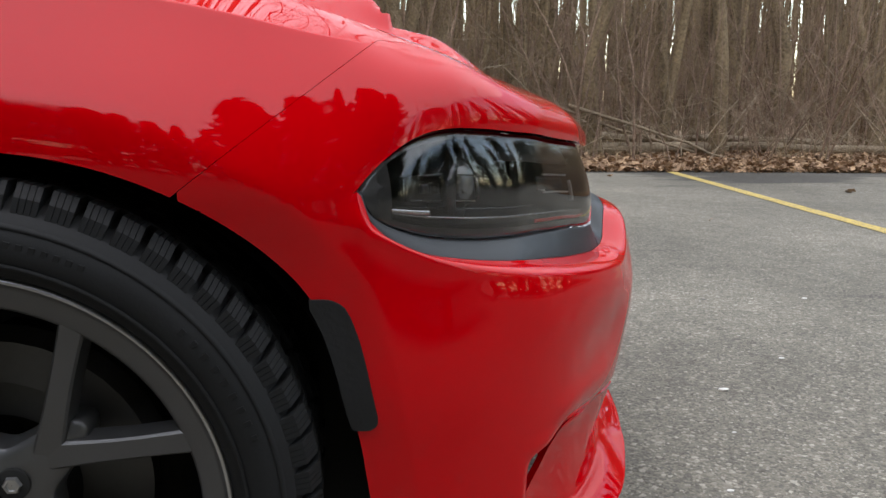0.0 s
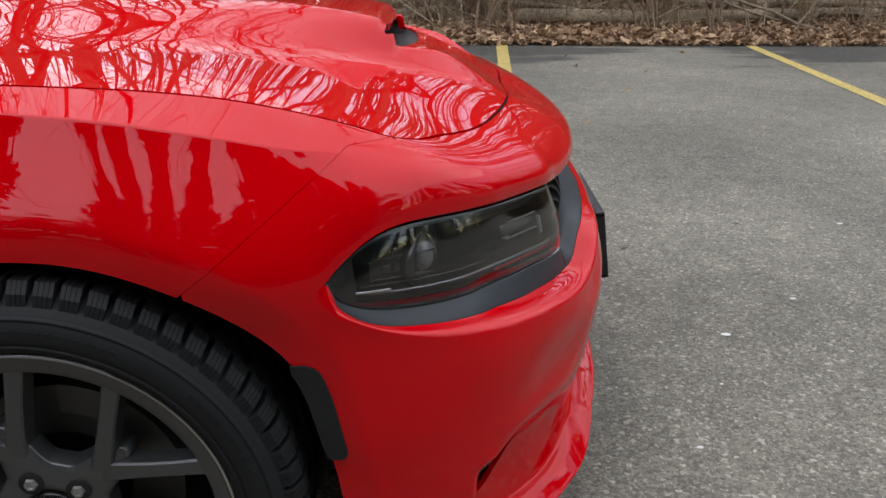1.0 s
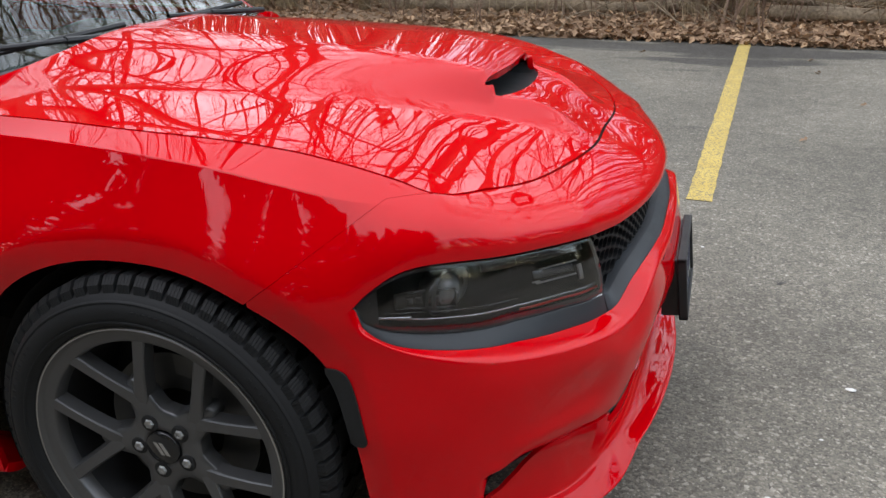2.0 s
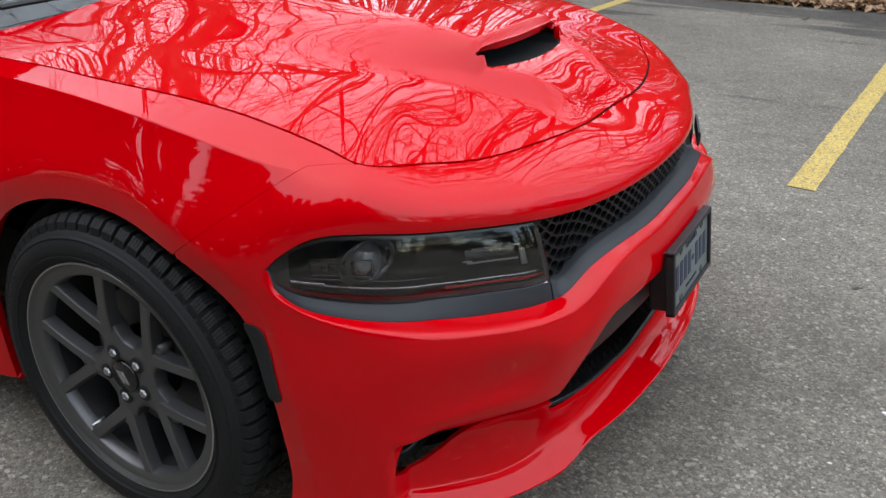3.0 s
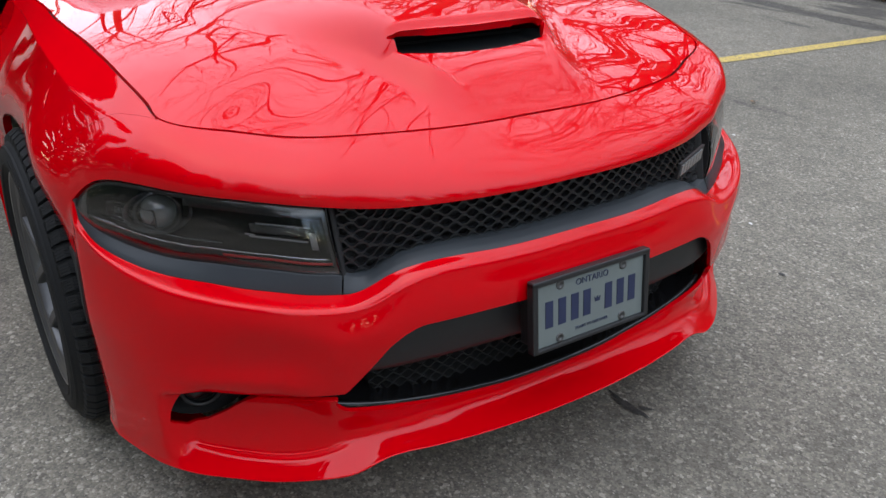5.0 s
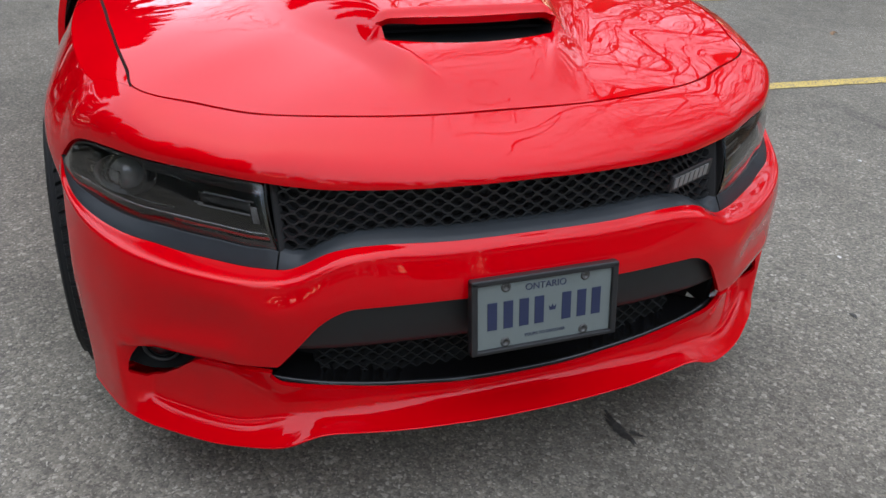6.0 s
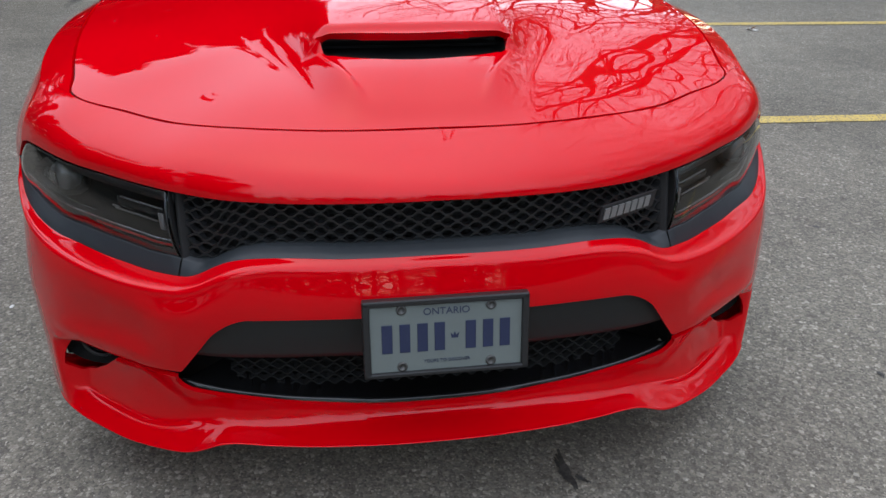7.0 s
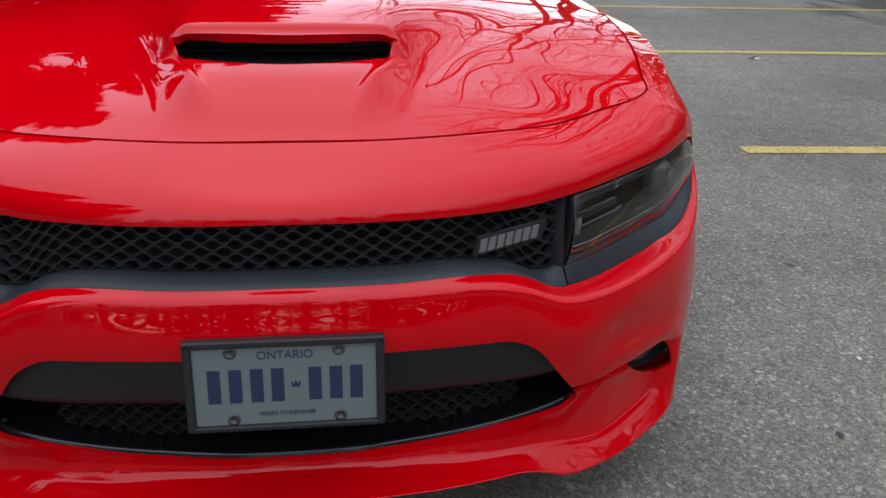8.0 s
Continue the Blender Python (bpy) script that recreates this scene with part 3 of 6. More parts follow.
def scoop_mouth(x, y):
    """Positive outside the scoop's mouth, seen from above."""
    ay = np.abs(y)
    back, front = 0.501 + 0.010 * np.cos(np.clip(ay / 0.22, 0, 1) * 1.57), mouth_front(y)
    return -np.minimum.reduce([x - back, front - x, 0.222 - ay])


def bonnet_skin(u, v):
    return np.stack([u, v, bonnet_height(u, v)], -1)


def bonnet_keep(p):
    t = np.degrees(np.arctan2(p[:, 1], p[:, 0] - XC))
    inside = np.interp(t, EDGE_T, EDGE_R) - np.hypot(p[:, 1], p[:, 0] - XC)
    return np.minimum.reduce([inside * 0.9 - 2 * GAP, p[:, 0] + 0.52 + 0.05 * (p[:, 1] / 0.8) ** 2, scoop_mouth(p[:, 0], p[:, 1])])


bonnet_x = around((-0.58, 0.3, 70), (0.3, 0.8, 100))
bonnet_y = np.linspace(-0.83, 0.83, 221)
bonnet = link_mesh("bonnet", *cut_panel(bonnet_skin, bonnet_x, bonnet_y, bonnet_keep, 0.018), RED, car, "glossy red bonnet with a raised middle and an air scoop")

# black strip added under the bonnet's gap, standing in for the shade in it
ts = np.linspace(-118, 118, 200)
link_mesh("bonnet_gap_shade", *ribbon([[tuple(p) for p in inset(HOODLINE, d, -0.011)(ts)] for d in (0.014, 0.0, -0.012)]), MATT, car)

# the scoop's black throat, with its mesh
ys = np.linspace(-0.222, 0.222, 61)
fx = mouth_front(ys)
bx = 0.501 + 0.010 * np.cos(np.clip(np.abs(ys) / 0.222, 0, 1) * 1.57)
lip = [(x, y, z - 0.001) for x, y, z in zip(fx + 0.001, ys, bonnet_height(fx + 0.004, ys))]
floor_ = [(x - 0.012, y, z - 0.012) for x, y, z in lip]
deep = [(0.38, y * 0.96, 0.932) for y in ys]
roof_ = [(0.38, y * 0.96, 0.964) for y in ys]
mouth_top = [(x, y, z - 0.004) for x, y, z in zip(bx, ys, bonnet_height(bx - 0.004, ys))]
scoop = link_mesh("scoop_duct", *ribbon([lip, floor_, deep, roof_, mouth_top]), DARKBAR, bonnet, "dark grey air scoop throat")
rows, verts = 4, []
for r in range(rows + 1):
    for i in range(len(ys)):
        verts.append((0.45, ys[i] * 0.97, 0.932 + 0.0095 * r + (0.003 if (i + r) % 2 else -0.003)))


def wire(bm, a, b, r, sides=4):
    a, b = Vector(a), Vector(b)
    q = (b - a).to_track_quat("Z", "Y").to_matrix().to_4x4()
    ra = [bm.verts.new(Matrix.Translation(a) @ q @ Vector((r * math.cos(k), r * math.sin(k), 0))) for k in (2 * math.pi * i / sides for i in range(sides))]
    rb = [bm.verts.new(Matrix.Translation(b) @ q @ Vector((r * math.cos(k), r * math.sin(k), 0))) for k in (2 * math.pi * i / sides for i in range(sides))]
    for i in range(sides):
        bm.faces.new((ra[i], ra[(i + 1) % sides], rb[(i + 1) % sides], rb[i]))


bm = bmesh.new()
n = len(ys)
for r in range(rows + 1):
    for i in range(0, n - 2, 2):
        wire(bm, verts[r * n + i], verts[r * n + i + 2], 0.0014)
part("scoop_mesh", bm, BLACK, scoop)

# ---- grey trim, grille and lamps of the nose ----


def band_top(t):
    """Upper border of the grey band: the lower border of headlamp and grille."""
    a = np.abs(t)
    front = 1 - smoothstep(31, 36, a)
    rise = 0.013 * front + fair([20, 38, 42, 48, 53, 57, 60, 65, 67, TIP + 0.6, 80], [0.038, 0.038, 0.038, 0.033, 0.026, 0.022, 0.0195, 0.0165, 0.011, 0.0, 0.0], a, 0.8) * (1 - front)
    back = 0.030 * front + fair([20, 36, 42, 50, 56, 62, 65, 67, TIP, 80], [0.010, 0.011, 0.015, 0.022, 0.025, 0.021, 0.012, 0.005, 0.0, 0.0], a, 1.0) * (1 - front)
    p, rad = TRIMLOW(t), np.radians(t)
    return p - np.stack([back * np.cos(rad), back * np.sin(rad), -rise], -1)


for a0, a1, label in ((-TIP + 0.3, -34.6, "grey satin headlamp surround"), (-34.4, 34.4, "grey satin lower grille surround"), (34.6, TIP - 0.3, "grey satin headlamp surround")):
    ts = np.linspace(a0, a1, 90)
    low, high = TRIMLOW(ts), band_top(ts)
    tuck = inset(TRIMLOW, 0.012, -0.012)(ts)
    mid = (low + high) / 2 + np.array([0.0, 0, 0.001])
    inner = high - np.stack([0.03 * np.cos(np.radians(ts)), 0.03 * np.sin(np.radians(ts)), 0 * ts], -1)
    rows = [tuck, low - np.array([0, 0, 0.0012]), low + (high - low) * 0.06, mid, high - (high - low) * 0.06, high, inner]
    link_mesh("trim_strip", *ribbon([[tuple(p) for p in r] for r in rows]), TRIM, bumper, label)

LAMP_IN_TOP, LAMP_IN_LOW = 36.6, 34.6


def lamp_point(s, v, depth=0.0, bulge=0.010):
    """A place on the right headlamp: s from the grille (0) to the tip (1), v from below (0) to above (1)."""
    s, v, depth = np.broadcast_arrays(np.asarray(s, float), np.asarray(v, float), np.asarray(depth, float))
    start = LAMP_IN_LOW + (LAMP_IN_TOP - LAMP_IN_LOW) * v
    t = start + (TIP - 0.35 - start) * s
    low, high = band_top(t) + np.array([0, 0, 0.001]), inset(LIP, 0.006, -0.003)(t)
    rad = np.radians(t)
    out = np.stack([np.cos(rad), np.sin(rad), 0 * rad], -1)
    fat = np.clip((high[..., 2] - low[..., 2]) / 0.09, 0.05, 1)
    return low + (high - low) * v[..., None] + out * (bulge * 4 * v * (1 - v) * fat - depth * fat)[..., None]


def sheet(points, mat, name, parent, label="", flip=False, thick=0.0):
    """A grid of places as a mesh, with a second face behind it where it has thickness."""
    nu, nv = points.shape[:2]
    verts = [tuple(p) for p in points.reshape(-1, 3)]
    faces = [(i * nv + j, (i + 1) * nv + j, (i + 1) * nv + j + 1, i * nv + j + 1) for i in range(nu - 1) for j in range(nv - 1)]
    if thick:
        du, dv = np.gradient(points, axis=0), np.gradient(points, axis=1)
        n = np.cross(du, dv)
        n /= np.maximum(np.linalg.norm(n, axis=-1), 1e-9)[..., None]
        back = points - n * thick
        base = len(verts)
        verts += [tuple(p) for p in back.reshape(-1, 3)]
        faces += [tuple(base + q for q in f[::-1]) for f in faces]
        ring = [i * nv for i in range(nu)] + [(nu - 1) * nv + j for j in range(1, nv)] + [i * nv + nv - 1 for i in range(nu - 2, -1, -1)] + list(range(nv - 2, 0, -1))
        faces += [(a, base + a, base + b, b) for a, b in zip(ring, ring[1:] + ring[:1])]
    if flip:
        verts, faces = mirrored(verts, faces)
    return link_mesh(name, verts, faces, mat, parent, label)


def lamp_strip(name, mat, s0, s1, v0, v1, depth, parent, flip, label="", thick=0.003, n=30):
    ss, vv = np.meshgrid(np.linspace(s0, s1, n), np.linspace(v0, v1, 4), indexing="ij")
    return sheet(lamp_point(ss, vv, depth), mat, name, parent, label, flip, thick)


FROST = simple("frosted light guide", (0.17, 0.175, 0.18), 0.3, scale=300)


def headlamp(flip):
    ss, vv = np.meshgrid(np.linspace(0, 1, 64), np.linspace(0, 1, 18), indexing="ij")
    bowl = sheet(lamp_point(ss, vv, 0.004 + 0.075 * (1 - (2 * vv - 1) ** 6) * (1 - (2 * ss - 1) ** 8)), MATT, "headlamp", bumper, "dark smoked headlamp with a projector", flip)
    sg = -1 if flip else 1
    lens = sheet(lamp_point(ss, vv), LENS, "lens", bowl, "smoked clear outer lens", flip, 0.003)
    lens.visible_shadow = False
    # projector
    m = Matrix.Translation((0.585, 0.772 * sg, 0.712)) @ Vector((1, 0.32 * sg, -0.03)).to_track_quat("Z", "Y").to_matrix().to_4x4()
    bm = bmesh.new()
    lathe(bm, [(0.046, -0.03), (0.046, 0.0), (0.041, 0.006), (0.036, 0.0), (0.036, -0.02)], m, 32)
    part("projector_ring", bm, DARKCHROME, bowl, smooth=True)
    bm = bmesh.new()
    lathe(bm, [(0.047, -0.012), (0.056, -0.004), (0.062, 0.006), (0.064, 0.004), (0.058, -0.008), (0.047, -0.018)], m @ Matrix.Diagonal((1, 0.72, 1, 1)), 32)
    part("projector_shroud", bm, DARKCHROME, bowl, smooth=True)
    bm = bmesh.new()
    lathe(bm, [(0.036, -0.012), (0.035, 0.0), (0.031, 0.010), (0.022, 0.018), (0.010, 0.0225), (0.0005, 0.0235)], m, 32)
    lathe(bm, [(0.036, -0.012), (0.0005, -0.013)], m, 32)
    part("projector_lens", bm, BULB, bowl, "round projector lens with the sky's reflection put into its grey", smooth=True)
    # black border inside the lens
    for s0, s1, v0, v1 in ((0.0, 1.0, 0.0, 0.105), (0.0, 1.0, 0.915, 1.0), (0.0, 0.022, 0.09, 0.93), (0.925, 1.0, 0.09, 0.93)):
        lamp_strip("lens_border", BLACK, s0, s1, v0, v1, 0.0045, bowl, flip, thick=0.0, n=60 if s1 - s0 > 0.5 else 4)
    # light guides, reflectors and the side marker
    lamp_strip("light_guide", FROST, 0.085, 0.29, 0.60, 0.618, 0.030, bowl, flip)
    lamp_strip("light_guide", FROST, 0.105, 0.32, 0.40, 0.420, 0.028, bowl, flip)
    lamp_strip("light_guide", FROST, 0.070, 0.094, 0.30, 0.55, 0.026, bowl, flip, n=4)
    lamp_strip("light_guide", FROST, 0.30, 0.335, 0.425, 0.445, 0.029, bowl, flip, n=4)
    lamp_strip("reflector_panel", DARKCHROME, 0.105, 0.32, 0.43, 0.585, 0.036, bowl, flip)
    lamp_strip("brow", BLACK, 0.02, 0.55, 0.74, 0.98, 0.030, bowl, flip, "black brow panel")
    lamp_strip("lower_bezel", GLOSSBLACK, 0.01, 0.97, 0.03, 0.20, 0.016, bowl, flip)
    lamp_strip("lower_guide", CHROME, 0.02, 0.92, 0.19, 0.203, 0.014, bowl, flip)
    # red strip painted in as the bumper's reflection; no part of the lamp
    lamp_strip("bumper_reflection", RED_REFLECTION, 0.0, 0.42, 0.10, 0.135, 0.0145, bowl, flip)
    for s0, s1, v0, v1 in ((0.67, 0.86, 0.345, 0.357), (0.66, 0.83, 0.585, 0.597), (0.655, 0.662, 0.37, 0.57), (0.42, 0.90, 0.275, 0.285)):
        lamp_strip("marker_rib", DARKCHROME, s0, s1, v0, v1, 0.021, bowl, flip, n=10)
    lamp_strip("marker_panel", MATT, 0.66, 0.87, 0.33, 0.60, 0.024, bowl, flip)
    for k in range(5):
        lamp_strip("marker_bar", BLACK, 0.69 + 0.03 * k, 0.711 + 0.03 * k, 0.42, 0.51, 0.0215, bowl, flip, n=4)
    lamp_strip("corner_reflector", CHROME, 0.82, 0.945, 0.215, 0.26, 0.010, bowl, flip)


# opaque grey in place of glass: sky mirrored in the projector lens, painted
BULB = simple("projector glass with painted sheen", (0.11, 0.12, 0.125), 0.12, scale=60, coat=1.0)
headlamp(False)
headlamp(True)

# upper grille: wavy strands that touch, with lens-shaped holes between them
GRILLE_T = np.linspace(-35.6, 35.6, 241)


def grille_point(t, v, depth):
    low, high = band_top(t), inset(LIP, 0.018, -0.002)(t)
    rad = np.radians(t)
    return low + (high - low) * v[:, None] - np.stack([np.cos(rad), np.sin(rad), 0 * rad], -1) * depth


def strand_mesh(name, centre_rows, half, deep, mat, parent, label=""):
    """Strands of rectangular section along rows of (front place, back place)."""
    verts, faces = [], []
    for front, back in centre_rows:
        base, n = len(verts), len(front)
        up = np.array([0, 0, half])
        for f, b in zip(front, back):
            verts += [tuple(f - up), tuple(f + up), tuple(b + up * 0.7), tuple(b - up * 0.7)]
        for i in range(n - 1):
            p, q = base + 4 * i, base + 4 * i + 4
            for k in range(4):
                faces.append((p + k, p + (k + 1) % 4, q + (k + 1) % 4, q + k))
    return link_mesh(name, verts, [f[::-1] for f in faces], mat, parent, label, smooth=False)


arc = np.r_[0, np.cumsum(np.linalg.norm(np.diff(grille_point(GRILLE_T, 0 * GRILLE_T + 0.5, 0.01), axis=0), axis=1))]
arc -= arc[-1] / 2
fine_t = np.interp(np.arange(arc[0], arc[-1], 0.0041), arc, GRILLE_T)
fine_a = np.interp(fine_t, GRILLE_T, arc)
height = np.linalg.norm(grille_point(fine_t, 0 * fine_t + 1, 0) - grille_point(fine_t, 0 * fine_t, 0), axis=1)
grille = new("grille")
tagged(grille, "black honeycomb radiator grille")
grille.parent = bumper
rows = []
for k in range(-1, 11):
    v = (0.004 + 0.0128 * k + 0.0040 * np.clip(1.5 * np.cos(2 * np.pi * fine_a / 0.039 + math.pi * k), -1, 1)) / height
    ok = (v > -0.12) & (v < 1.1)
    edges = np.flatnonzero(np.diff(np.r_[0, ok.astype(int), 0]))
    for a, b in zip(edges[::2], edges[1::2]):
        if b - a > 3:
            rows.append((grille_point(fine_t[a:b], v[a:b], 0.016), grille_point(fine_t[a:b], v[a:b], 0.030)))
strand_mesh("grille_mesh", rows, 0.0023, 0.014, GRILLE, grille)
ss, vv = np.meshgrid(np.linspace(-36, 36, 60), np.linspace(-0.3, 1.25, 4), indexing="ij")
sheet(grille_point(ss.ravel(), vv.ravel(), 0.06).reshape(60, 4, 3), MATT, "grille_back", grille)
for sg in (-1, 1):
    ts = np.linspace(LAMP_IN_LOW, LAMP_IN_TOP, 14) * sg
    vs = np.linspace(-0.05, 1.04, 14)
    a, b = grille_point(ts, vs, 0.003), grille_point(ts - 0.4 * sg, vs, 0.004)
    c = grille_point(ts, vs, 0.05)
    d = grille_point(ts - 0.4 * sg, vs, 0.03)
    link_mesh("grille_frame", *ribbon([[tuple(p) for p in r] for r in (c, a, b, d)]), MATT, grille)

# badge on the grille: plain slanted silver bars on a dark plaque
badge = new("badge")
tagged(badge, "small silver badge of slanted bars")
badge.parent = grille
b0, b1 = Vector((0.899, 0.335, 0.692)), Vector((0.857, 0.456, 0.704))
along = (b1 - b0).normalized()
upw = Vector((0, 0, 1))
outw = along.cross(upw).normalized()
bm = bmesh.new()
frame_m = Matrix((( *along, 0), (*upw, 0), (*outw, 0), (0, 0, 0, 1))).transposed()
mb = Matrix.Translation((b0 + b1) / 2 - outw * 0.006) @ frame_m
prism(bm, [(-0.074, -0.017), (0.066, -0.017), (0.074, 0.017), (-0.066, 0.017)], mb, 0.006)
part("plaque", bm, BLACK, badge)
for i in range(7):
    bm = bmesh.new()
    x = -0.060 + 0.0172 * i
    prism(bm, [(x - 0.004, -0.0115), (x + 0.0095, -0.0115), (x + 0.0135, 0.0115), (x, 0.0115)], mb @ Matrix.Translation((0, 0, 0.006)), 0.003)
    part("bar", bm, BADGE, badge)

# lower intake: upper grey bar, mesh, black floor
ts = np.linspace(-36, 36, 91)


def intake_row(z, back):
    p = inset(MIDLINE, back, 0)(ts)
    p[:, 2] = z
    return [tuple(q) for q in p]


def floor_row(rise, back):
    p = inset(TUCK, back, 0)(ts)
    p[:, 2] = intake_low(p[:, 1]) + rise
    return [tuple(q) for q in p]


intake = new("lower_intake")
tagged(intake, "dark lower air intake with a mesh")
intake.parent = bumper
link_mesh("crossbar", *ribbon([intake_row(0.57, 0.05), intake_row(0.56, 0.028), intake_row(0.50, 0.025), intake_row(0.428, 0.031), intake_row(0.415, 0.037), intake_row(0.411, 0.08)]), DARKBAR, intake, "dark grey intake crossbar")
link_mesh("intake_floor", *ribbon([floor_row(-0.014, 0.004), floor_row(0.007, 0.004), floor_row(0.011, 0.009), floor_row(0.004, 0.02), floor_row(0.0, 0.16)]), GLOSSBLACK, intake)
ts = np.linspace(-52, 52, 121)
link_mesh("intake_back", *ribbon([intake_row(0.22, 0.175), intake_row(0.62, 0.175)]), MATT, intake)
for sg in (-1, 1):
    link_mesh("intake_end", *ribbon([[(x, y * sg, z) for x, y in ((0.62, 0.580), (0.70, 0.576), (0.785, 0.572))] for z in (0.29, 0.38, 0.45)]), MATT, intake)
rows = []
tt = np.linspace(-32, 32, 300)
for k in range(10):
    base = inset(MIDLINE, 0.118, 0)(tt)
    base[:, 2] = 0.296 + 0.0145 * k + 0.0048 * np.cos(2 * np.pi * base[:, 1] / 0.034 + math.pi * k)
    deep = base.copy()
    deep[:, 0] -= 0.02
    rows.append((base, deep))
strand_mesh("intake_mesh", rows, 0.0018, 0.012, MATT, intake)

# fog lamps in their pockets
for sg in (-1, 1):
    m = Matrix.Translation((0.672, 0.757 * sg, 0.332)) @ Vector((1, 0.25 * sg, 0)).to_track_quat("Z", "Y").to_matrix().to_4x4()
    fog = new("fog_lamp")
    tagged(fog, "small round fog lamp in a black pocket")
    fog.parent = bumper
    bm = bmesh.new()
    lathe(bm, [(0.090, -0.020), (0.085, -0.05), (0.0005, -0.07)], m @ Matrix.Diagonal((1, 0.7, 1, 1)), 24)
    part("pocket", bm, MATT, fog, smooth=True)
    bm = bmesh.new()
    lathe(bm, [(0.044, -0.06), (0.044, -0.02), (0.040, -0.014), (0.036, -0.02)], m, 24)
    part("ring", bm, BLACK, fog, smooth=True)
    bm = bmesh.new()
    lathe(bm, [(0.037, -0.024), (0.026, -0.019), (0.0005, -0.016)], m, 24)
    part("glass", bm, GLOSSBLACK, fog, smooth=True)

# black guard ahead of the wheel
def guard_keep(p):
    """A band along the arch with rounded outer corners."""
    a, z = arch(p), p[:, 2]
    m = np.minimum(z - 0.446, 0.599 - z)
    o, r = 0.026 - a, 0.016
    m = np.where((m < r) & (o < r), r - np.hypot(r - m, r - o), np.minimum(m, o))
    return np.minimum.reduce([a + 0.006, m, p[:, 0] - 0.2])


guard = cut_panel(lambda t, v: lower_skin(t, v) + np.stack([0 * t, 0.004 * np.sign(t), 0 * t], -1), np.linspace(62, 92, 90), levels,
                  guard_keep, 0.01)
for flip in (False, True):
    link_mesh("wheel_guard", *(mirrored(*guard) if flip else guard), MATT, bumper, "flat black guard on the arch")

# ---- number plate ----
plate = thing("licence_plate", "white licence plate with blue lettering in a black frame", "licence plate")
pm = Matrix.Translation((0.990, 0.002, 0.4915)) @ Matrix(((0, 0, 1, 0), (1, 0, 0, 0), (0, 1, 0, 0), (0, 0, 0, 1))) @ pose(0, 0, 0, -7.5, 0, 0)
bm = bmesh.new()
add_box(bm, pm @ Matrix.Translation((0, 0.0, -0.028)), 0.30, 0.15, 0.05, 0.004)
part("bracket", bm, BLACK, plate)
bm = bmesh.new()
for cx, cy, w, h in ((0, 0.0765, 0.330, 0.013), (0, -0.0755, 0.330, 0.010), (-0.158, 0, 0.014, 0.161), (0.158, 0, 0.014, 0.161)):
    add_box(bm, pm @ Matrix.Translation((cx, cy, 0.001)), w, h, 0.022, 0.003)
part("plate_frame", bm, BLACK, plate, "black plastic surround")
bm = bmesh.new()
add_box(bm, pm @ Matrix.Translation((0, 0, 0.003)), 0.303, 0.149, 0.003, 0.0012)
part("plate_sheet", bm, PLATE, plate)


def lettering(words, size, at, mat, parent):
    cu = bpy.data.curves.new("lettering", "FONT")
    cu.body, cu.size, cu.align_x, cu.align_y, cu.extrude = words, size, "CENTER", "CENTER", 0.0006
    tmp = new("lettering_source", cu)
    bpy.context.view_layer.update()
    me = bpy.data.meshes.new_from_object(tmp.evaluated_get(bpy.context.evaluated_depsgraph_get()))
    bpy.data.objects.remove(tmp)
    me.transform(pm @ Matrix.Translation(at))
    me.materials.clear()
    me.materials.append(mat)
    ob = new("lettering", me)
    ob.parent = parent
    return ob


lettering("ONTARIO", 0.0205, (0, 0.0535, 0.0052), BLUE, plate)
lettering("YOURS TO DISCOVER", 0.0095, (0, -0.052, 0.0052), BLUE, plate)
for x in (-0.118, -0.083, -0.048, -0.014, 0.048, 0.083, 0.117):
    bm = bmesh.new()
    add_box(bm, pm @ Matrix.Translation((x, 0.0, 0.005)), 0.021, 0.060, 0.0016, 0.0004)
    part("bar", bm, BLUE, plate)
bm = bmesh.new()
prism(bm, [(-0.0065, -0.005), (0.0065, -0.005), (0.0085, 0.006), (0.003, 0.001), (0, 0.008), (-0.003, 0.001), (-0.0085, 0.006)], pm @ Matrix.Translation((0.016, 0, 0.0044)), 0.0012)
part("crown_mark", bm, BLUE, plate)
for x in (-0.089, 0.089):
    for y in (0.0604, -0.0604):
        bm = bmesh.new()
        lathe(bm, [(0.0105, 0.004), (0.0105, 0.0062), (0.006, 0.0075), (0.0058, 0.0055), (0.0005, 0.005)], pm @ Matrix.Translation((x, y, 0)), 16)
        part("screw", bm, IRON, plate, smooth=True)

# ---- wheels ----
BARREL = simple("dull barrel", (0.022, 0.022, 0.023), 0.6, metal=0.3, scale=100)
TYRE_R, RIM_R = 0.374, 0.277


def flatten(bm):
    """The tyre stands flat on the ground."""
    for v in bm.verts:
        v.co.z = max(v.co.z, -0.3605)


